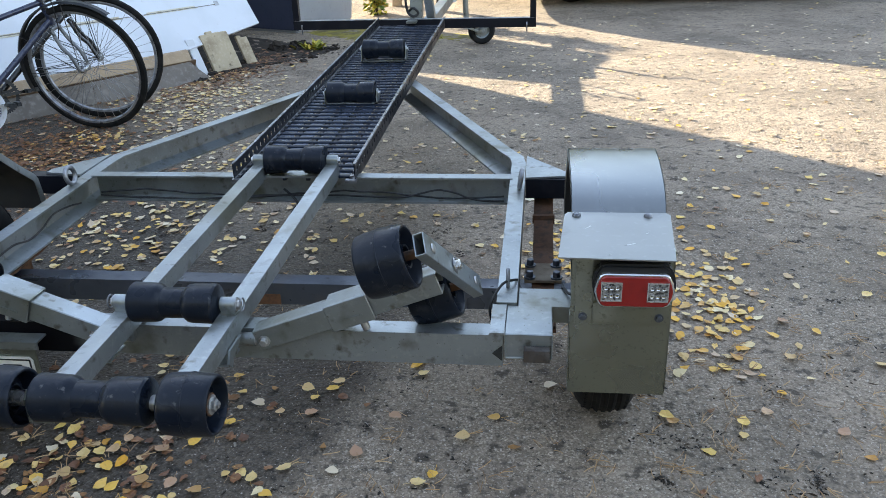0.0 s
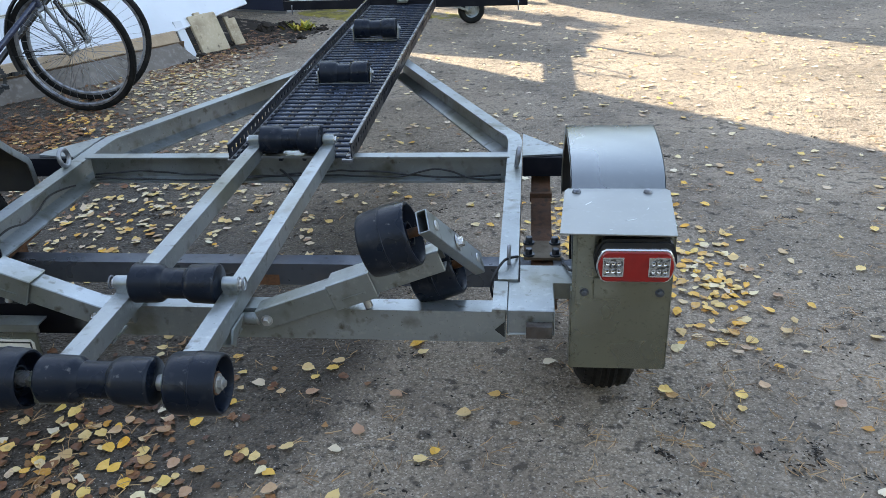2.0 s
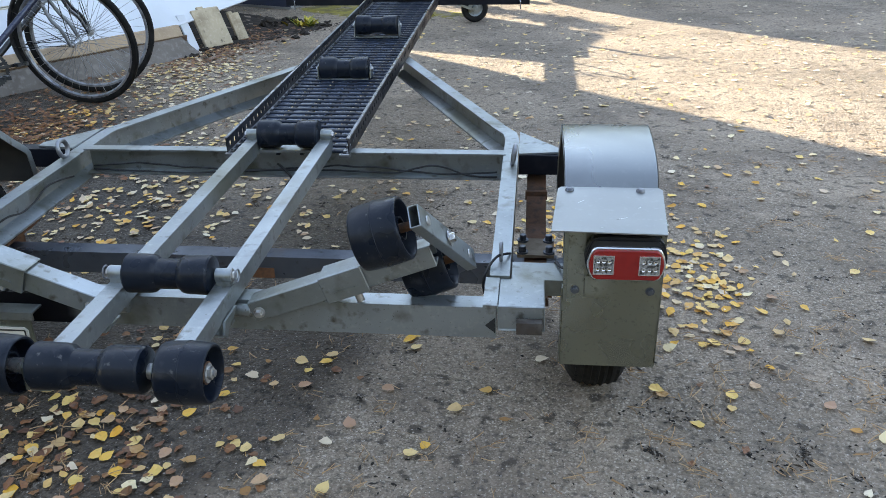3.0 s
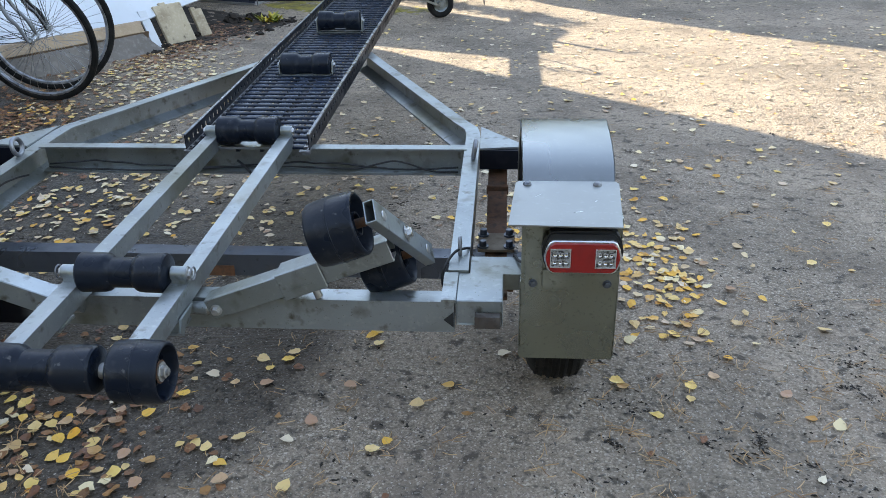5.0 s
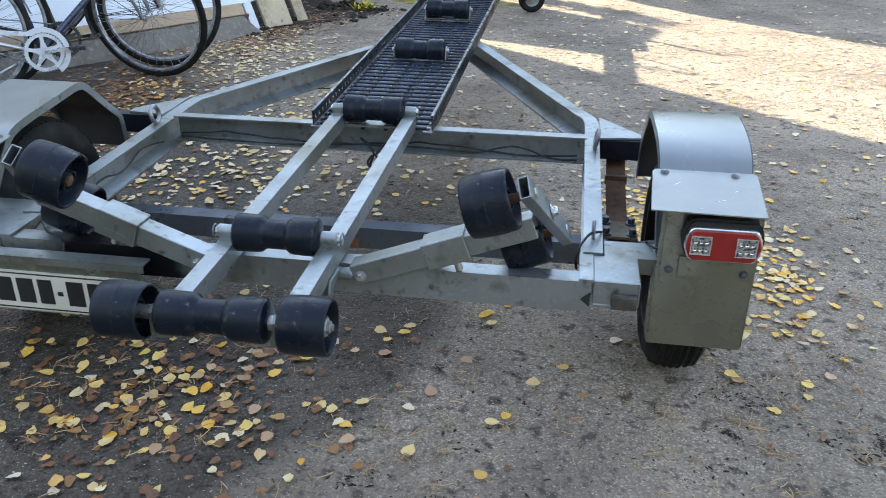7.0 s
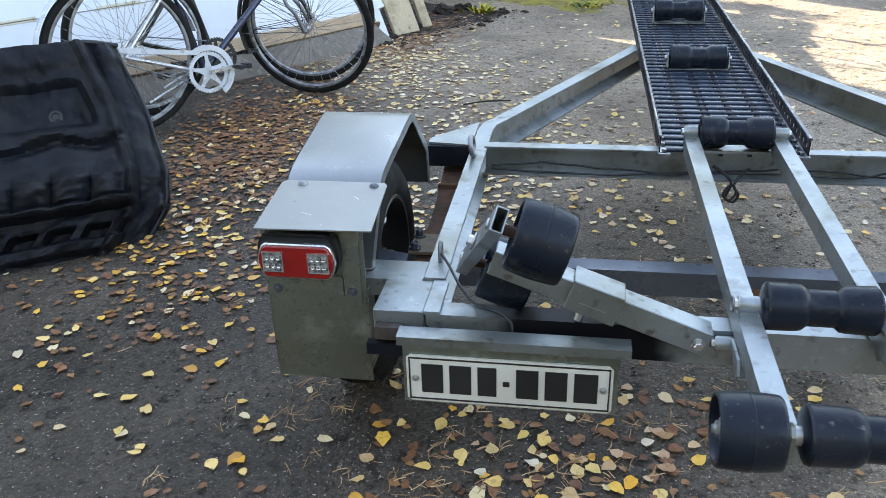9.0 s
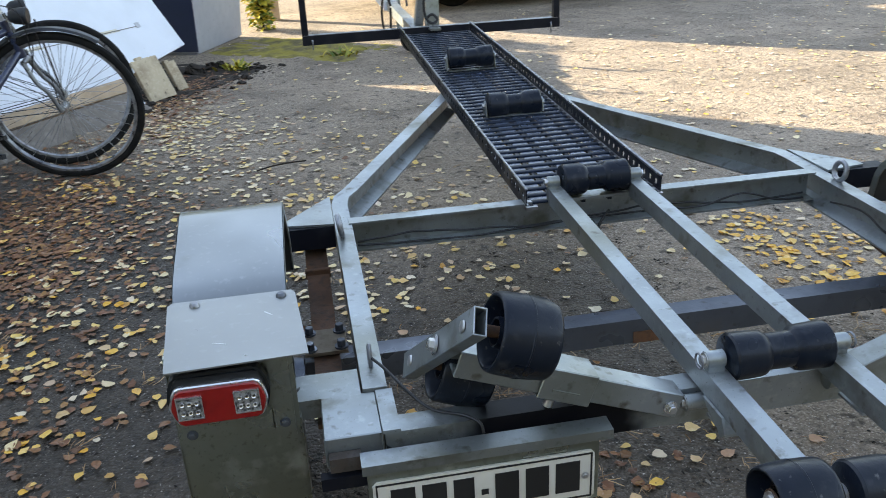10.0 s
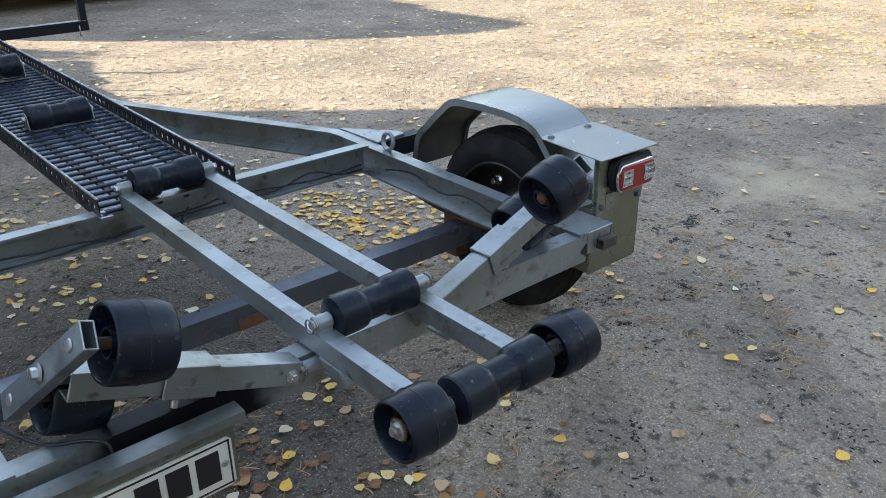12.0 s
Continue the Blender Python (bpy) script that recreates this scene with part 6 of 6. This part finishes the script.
scatter("pale_leaves", 3290, blobs((-2.0, 2.7, 0.3, 0.5, 45), (-1.75, 3.9, 0.2, 0.5, 160), (-1.25, 3.45, 0.32, 0.6, 215), (-0.75, 2.7, 0.4, 0.55, 160), (-1.6, 4.2, 0.22, 0.4, 110), (-0.9, 1.6, 0.4, 0.4, 170), (-1.75, 1.8, 0.32, 0.5, 110), (-0.5, 2.0, 0.4, 0.5, 110), (0.6, 1.9, 0.5, 0.5, 60), (0.7, 3.0, 1.1, 1.1, 48), (-0.4, 0.1, 0.3, 0.28, 60), (-1.5, 0.2, 0.4, 0.5, 38), (2.4, 3.0, 1.6, 1.6, 60), (4.5, 4.0, 2.0, 2.0, 620), (1.5, 5.0, 1.6, 1.4, 180), (1.38, 1.12, 0.11, 0.22, 46), (0.0, 5.2, 1.0, 1.3, 70)), PALE_LEAF, "pale dry fallen birch leaves strewn over the asphalt", 12)
scatter("brown_leaves", 4250, blobs((-2.1, 2.5, 0.26, 0.5, 760), (-1.85, 2.1, 0.25, 0.5, 430), (-0.35, 0.08, 0.28, 0.25, 90), (-1.7, 4.4, 0.15, 0.4, 160), (-2.2, 3.7, 0.2, 0.4, 130), (-0.6, 0.0, 0.45, 0.4, 40), (-1.4, 3.0, 0.4, 0.8, 130), (-1.55, 5.3, 0.16, 0.45, 260), (-1.75, 4.7, 0.12, 0.35, 160), (0.3, 1.3, 1.3, 1.2, 35), (-1.75, 0.95, 0.25, 0.4, 130)), BROWN_LEAF, "brown decaying fallen leaves on damp asphalt", 13, (0.40, 0.82))

LEAVES_NEAR = [(0.67, 0.37), (1.15, 0.39), (0.40, 0.36), (0.53, 0.12), (0.59, 0.28), (0.32, 0.20), (0.16, 0.36), (0.15, 0.43), (0.19, 0.48), (0.12, 0.48), (0.42, 0.62), (0.45, 0.58), (1.34, 0.67), (1.41, 0.45), (1.34, 0.40), (1.59, 0.37), (-0.20, 0.17), (-0.12, 0.21), (-0.06, 0.30), (0.08, 0.08), (0.15, 0.12), (-0.12, 0.04), (-0.05, 0.02), (-0.20, 0.05), (-0.31, 0.09), (-0.33, 0.16), (-0.31, 0.21), (-0.40, 0.14), (-0.48, 0.23), (-0.60, 0.19), (-0.47, 0.03), (-0.11, 0.53), (-0.37, 0.57), (1.58, 0.97), (1.55, 0.74), (1.53, 1.15), (1.50, 1.25), (1.67, 0.90), (1.91, 1.17), (1.77, 2.16), (1.86, 1.70), (2.08, 1.51)]
LEAVES_LEFT = [(0.49, -0.11), (0.56, -0.26), (0.73, -0.30), (0.96, -0.62), (0.50, -0.20), (0.31, -0.05), (0.50, 0.09), (1.67, -0.28), (1.58, -0.08), (2.30, 0.67), (0.07, 0.36), (-0.13, 0.26), (-0.21, 0.30), (0.15, -0.04), (-0.29, 0.80), (0.05, 0.09), (1.61, -0.43), (1.25, -0.21), (1.14, 0.41), (0.96, -0.42), (1.90, -0.29), (-0.21, -0.04), (-0.05, -0.06), (-0.55, -0.09), (-0.65, -0.05), (-0.43, -0.14), (-0.78, -0.13), (-0.89, 0.12), (-0.99, -0.07), (-0.30, -0.15), (-0.20, 0.22), (-0.19, 0.29), (0.20, 0.52)]


def single_leaves():
    rng = random.Random(5)
    shapes = []
    for k in range(9):
        bm = NB()
        pts = [(x * rng.uniform(0.9, 1.08), y) for x, y in leaf_outline(rng.uniform(0.66, 0.9))]
        curl, tw = rng.uniform(2, 16), rng.uniform(-5, 5)
        ring = [bm.verts.new((x, y, curl * x * x + 5 * y * y + tw * x * y + 0.001 + abs(rng.gauss(0, 0.001)))) for x, y in pts]
        c = bm.verts.new((0, 0.0, 0.0))
        n = len(ring)
        for i in range(n):
            bm.faces.new((ring[i], ring[(i + 1) % n], c))
        wire(bm, [(0, -0.024 * 0.85, 0.002), (0.002, -0.034, 0.004), (0.005, -0.04, 0.003)], 0.0006, 4)
        bmesh.ops.recalc_face_normals(bm, faces=bm.faces[:])
        me = bpy.data.meshes.new("leaf")
        bm.to_mesh(me)
        bm.free()
        me.materials.append(LONE_LEAF)
        shapes.append(me)
    for x, y in LEAVES_NEAR + LEAVES_LEFT:
        ob = new("leaf", rng.choice(shapes))
        ob.matrix_world = pose(x, y, 0.0075, rng.gauss(0, 5), rng.gauss(0, 5), rng.uniform(0, 360))
        tagged(ob, "single fallen birch leaf lying on the asphalt", "leaf", "fallen leaves")


single_leaves()


def needles():
    rng = random.Random(9)
    pick = blobs((1.7, 0.3, 0.45, 0.35, 260), (1.2, 0.4, 1.0, 0.7, 300), (0.9, -0.3, 0.8, 0.4, 240), (2.2, 1.4, 0.9, 0.9, 330), (-0.2, 1.3, 0.9, 0.9, 200), (-0.4, 0.1, 0.6, 0.4, 200), (1.2, 2.6, 1.1, 0.9, 140), (3.4, 1.0, 0.9, 0.8, 160), (5.0, 3.0, 1.8, 1.4, 260))
    verts, faces = [], []
    for tuft in range(1300):
        x, y = pick(rng)
        n = rng.choice((1, 1, 2, 2, 2, 2, 3, 5, 9, 14))
        a0 = rng.uniform(0, 6.28)
        for k in range(n):
            pair = n <= 3
            s = 0.0006 if pair else 0.016
            px, py = x + rng.gauss(0, s), y + rng.gauss(0, s)
            a = a0 + (k - 0.5) * rng.uniform(0.08, 0.5) if pair else rng.uniform(0, 6.28)
            L, bend = rng.uniform(0.02, 0.052), rng.uniform(-0.5, 0.5)
            z = 0.003 + rng.random() * 0.003 * min(n, 4)
            n0 = len(verts)
            for j in range(4):
                t = j / 3
                q = a + bend * t
                cx, cy = px + L * t * math.cos(q), py + L * t * math.sin(q)
                for sd in (-1, 1):
                    verts.append((cx - sd * 0.0009 * math.sin(q), cy + sd * 0.0009 * math.cos(q), z + 0.003 * t + 0.0006 * sd))
            for j in range(3):
                faces.append((n0 + 2 * j, n0 + 2 * j + 1, n0 + 2 * j + 3, n0 + 2 * j + 2))
    me = bpy.data.meshes.new("pine_needles")
    me.from_pydata(verts, [], faces)
    me.materials.append(NEEDLE)
    tagged(new("pine_needles", me), "dry brown pine needles in small tufts on asphalt", "pine needles", kind="stuff")


needles()


def crumbs():
    """Dark crumbs of moss, bark and seeds strewn on the asphalt."""
    rng = random.Random(31)
    pick = blobs((1.6, 0.25, 0.5, 0.35, 420), (1.0, -0.35, 0.5, 0.3, 260), (-0.5, 0.1, 0.6, 0.4, 900), (-1.3, 0.4, 0.5, 0.5, 600), (-0.7, 1.4, 0.5, 0.5, 500), (0.3, 1.3, 0.5, 0.4, 420), (0.9, -0.2, 0.7, 0.4, 320), (1.5, 0.7, 0.6, 0.7, 420), (-0.4, 2.3, 0.6, 0.6, 300), (-1.6, 2.5, 0.5, 0.7, 500), (2.4, 1.6, 1.0, 1.0, 260))
    clumps = [(*pick(rng), rng.uniform(0.01, 0.055), rng.uniform(0, 3.14)) for i in range(170)]
    verts, faces = [], []
    for i in range(15000):
        lone = rng.random() < 0.5
        if lone:
            x, y = pick(rng)
        else:
            cx, cy, w, turn = clumps[int(rng.random() ** 1.5 * len(clumps))]
            u, v = rng.gauss(0, w), rng.gauss(0, w * 0.35)
            x, y = cx + u * math.cos(turn) - v * math.sin(turn), cy + u * math.sin(turn) + v * math.cos(turn)
        r = 0.001 + 0.004 * rng.random() ** (5 if lone else 2.5)
        a, long = rng.uniform(0, 6.28), rng.uniform(1.0, 2.6)
        ca, sa = math.cos(a), math.sin(a)
        n0 = len(verts)
        for k in range(5):
            b = 1.257 * k
            q = r * rng.uniform(0.55, 1.5)
            u, v = q * long * math.cos(b), q * 0.8 * math.sin(b)
            verts.append((x + u * ca - v * sa, y + u * sa + v * ca, 0.001))
        verts.append((x, y, 0.001 + r * rng.uniform(0.5, 1.0)))
        for k in range(5):
            faces.append((n0 + k, n0 + (k + 1) % 5, n0 + 5))
    me = bpy.data.meshes.new("litter_crumbs")
    me.from_pydata(verts, [], faces)
    me.materials.append(CRUMB)
    tagged(new("litter_crumbs", me), "dark crumbs of moss and bark on asphalt", "debris", kind="stuff")


crumbs()


def soil_and_moss():
    rng = random.Random(21)
    bm = NB()
    rows = []
    for i in range(61):
        u = -0.06 + 1.5 * i / 60
        row = []
        for j in range(31):
            t = j / 30
            edge = -0.16 + 0.05 * noise.noise(Vector((u * 5, 0, 7))) + 0.03 * noise.noise(Vector((u * 17, 0, 2)))
            p = along(u, edge + (1.55 - edge) * t * t, 0)
            fall = min(1.0, 9 * t, 9 * i / 60, 12 * (60 - i) / 60)
            h = 0.007 * fall + 0.013 * noise.noise(p * 9) + 0.009 * noise.noise(p * 31) - 0.002
            row.append(bm.verts.new((p.x, p.y, -0.004 if fall < 0.02 else h)))
        rows.append(row)
    for a, b in zip(rows, rows[1:]):
        for j in range(30):
            bm.faces.new((a[j], a[j + 1], b[j + 1], b[j]))
    tagged(put("soil_bed", bm, SOIL, True), "dark damp soil bed along the foot of the panels", "soil", kind="stuff")
    bm = NB()
    heaps = ((-1.63, 5.91, 0.075), (-1.44, 6.06, 0.06), (-1.50, 6.02, 0.05), (-1.73, 5.23, 0.05), (-1.57, 5.83, 0.05), (-1.39, 6.0, 0.05), (-1.78, 5.05, 0.04))
    for i in range(420):
        u = rng.uniform(-0.2, 1.6)
        p = along(u, rng.gauss(-0.10, 0.09) - 0.02 * u, 0)
        r = rng.uniform(0.003, 0.010) if i > 40 else rng.uniform(0.014, 0.032)
        if i < len(heaps):
            p, r = Vector((heaps[i][0], heaps[i][1], 0)), heaps[i][2]
        g = bmesh.ops.create_icosphere(bm, subdivisions=1 if r < 0.011 else 3, radius=r, matrix=Matrix.Translation((p.x, p.y, r * 0.1)) @ Matrix.Diagonal((rng.uniform(0.8, 1.6), rng.uniform(0.8, 1.4), rng.uniform(0.5, 0.9), 1)))
        for v in g["verts"]:
            v.co += Vector(noise.noise_vector(v.co * 45)) * r * 0.5 + Vector(noise.noise_vector(v.co * 120)) * r * 0.3
            v.co.z = max(0.001, v.co.z)
    tagged(put("soil_clods", bm, SOIL, True), "dark soil clods along the foot of the panels", "soil", kind="stuff")
    bm = NB()
    across, out = Vector((0.80, -0.60, 0)), Vector((0.60, 0.80, 0))
    rows = []
    for i in range(49):
        row = []
        for j in range(25):
            a, b = -0.75 + 1.75 * i / 48, -0.42 + 0.95 * j / 24
            p = Vector((-0.85, 6.72, 0)) + across * a + out * b
            rim = 1 - max(abs(a - 0.12) / 0.87, abs(b - 0.05) / 0.47) ** 2
            h = 0.020 * rim + 0.016 * noise.noise(p * 3.1) + 0.009 * noise.noise(p * 11) + 0.005 * noise.noise(p * 37) - 0.004
            row.append(bm.verts.new((p.x, p.y, min(h, 0.03))))
        rows.append(row)
    for a, b in zip(rows, rows[1:]):
        for j in range(24):
            bm.faces.new((a[j], a[j + 1], b[j + 1], b[j]))
    tagged(put("moss", bm, MOSS, True), "yellow-green moss patch on the asphalt", "moss", kind="stuff")


soil_and_moss()


def weed(x, y, h, n, seed, spread):
    rng = random.Random(seed)
    bm = NB()
    for i in range(n):
        a, e = rng.uniform(0, 6.28), rng.uniform(0.5, 1.3)
        L, w = h * rng.uniform(0.5, 1.1), h * rng.uniform(0.08, 0.16)
        ox, oy = rng.gauss(0, spread), rng.gauss(0, spread)
        prev = None
        for j in range(5):
            t = j / 4
            r = L * t * math.cos(e - 0.5 * t)
            z = L * t * math.sin(e) * (1 - 0.25 * t)
            ww = w * math.sin(math.pi * min(0.97, 0.12 + 0.86 * t))
            c = Vector((x + ox + r * math.cos(a), y + oy + r * math.sin(a), z))
            sd = Vector((-math.sin(a), math.cos(a), 0)) * ww
            row = (bm.verts.new(c - sd), bm.verts.new(c - Vector((0, 0, ww * 0.4))), bm.verts.new(c + sd))
            if prev:
                bm.faces.new((prev[0], prev[1], row[1], row[0]))
                bm.faces.new((prev[1], prev[2], row[2], row[1]))
            prev = row
    return put("weed", bm, WEED, True)


tagged(weed(-1.27, 5.90, 0.12, 40, 3, 0.05), "small green and yellow weed at the yard's edge", "weed", "weeds")


def shrub(x, y, h, r, n, seed):
    """A slim leafy shrub: thin bent stems under a crown of small pointed leaves."""
    rng = random.Random(seed)
    bush = thing("shrub", (x, y, 0), "slim leafy green shrub standing beside the waste container", "shrub")
    stems = []
    for k in range(5):
        a, lean = 1.257 * k + rng.uniform(-0.3, 0.3), rng.uniform(0.35, 0.8) * r
        pts = [Vector((x + lean * t * math.cos(a) + rng.gauss(0, 0.012), y + lean * t * math.sin(a) + rng.gauss(0, 0.012), h * 0.93 * t)) for t in (0, 0.25, 0.5, 0.75, 1)]
        stems.append(pts)
        part("stem", wire(NB(), pts, 0.007, 6), SOIL, bush)
    bm = NB()
    for i in range(n):
        pts = rng.choice(stems)
        q = rng.uniform(0.1, 3.999)
        root = pts[int(q)].lerp(pts[int(q) + 1], q - int(q))
        a, e = rng.uniform(0, 6.28), rng.uniform(-0.5, 0.9)
        out = Vector((math.cos(a) * math.cos(e), math.sin(a) * math.cos(e), math.sin(e)))
        root = root + out * rng.uniform(0.0, r * 0.55)
        flat = out.cross(Vector((rng.gauss(0, 0.4), rng.gauss(0, 0.4), 1))).normalized()
        long, wide = rng.uniform(0.05, 0.10), rng.uniform(0.018, 0.032)
        mid = root + out * long * 0.5 - Vector((0, 0, 0.006))
        tip = root + out * long - Vector((0, 0, 0.012))
        b0, b1, l1, r1, t1 = bm.verts.new(root), bm.verts.new(mid), bm.verts.new(mid + flat * wide + Vector((0, 0, 0.008))), bm.verts.new(mid - flat * wide + Vector((0, 0, 0.008))), bm.verts.new(tip)
        for f in ((b0, l1, b1), (b0, b1, r1), (l1, t1, b1), (b1, t1, r1)):
            bm.faces.new(f)
    part("foliage", bm, WEED, bush, "small green and yellow leaves", False, kind="stuff")


shrub(-1.10, 8.0, 1.27, 0.20, 1500, 4)
tagged(weed(-0.39, 6.13, 0.10, 30, 6, 0.08), "small green and yellow weed at the yard's edge", "weed", "weeds")


def wooden_post():
    bm = bevel(box(NB(), -1.02, -0.92, 8.62, 8.72, 0.0, 0.9), 0.01)
    tagged(put("wooden_post", bm, WOOD), "brown wooden post behind the waste container", "post")


wooden_post()


def twig():
    bm = wire(NB(), [(-1.06, 3.05, 0.012), (-0.98, 3.08, 0.02), (-0.90, 3.13, 0.014), (-0.80, 3.12, 0.02)], 0.004, 6)
    tagged(put("twig", bm, SOIL), "thin dark twig lying among fallen leaves", "twig")


twig()
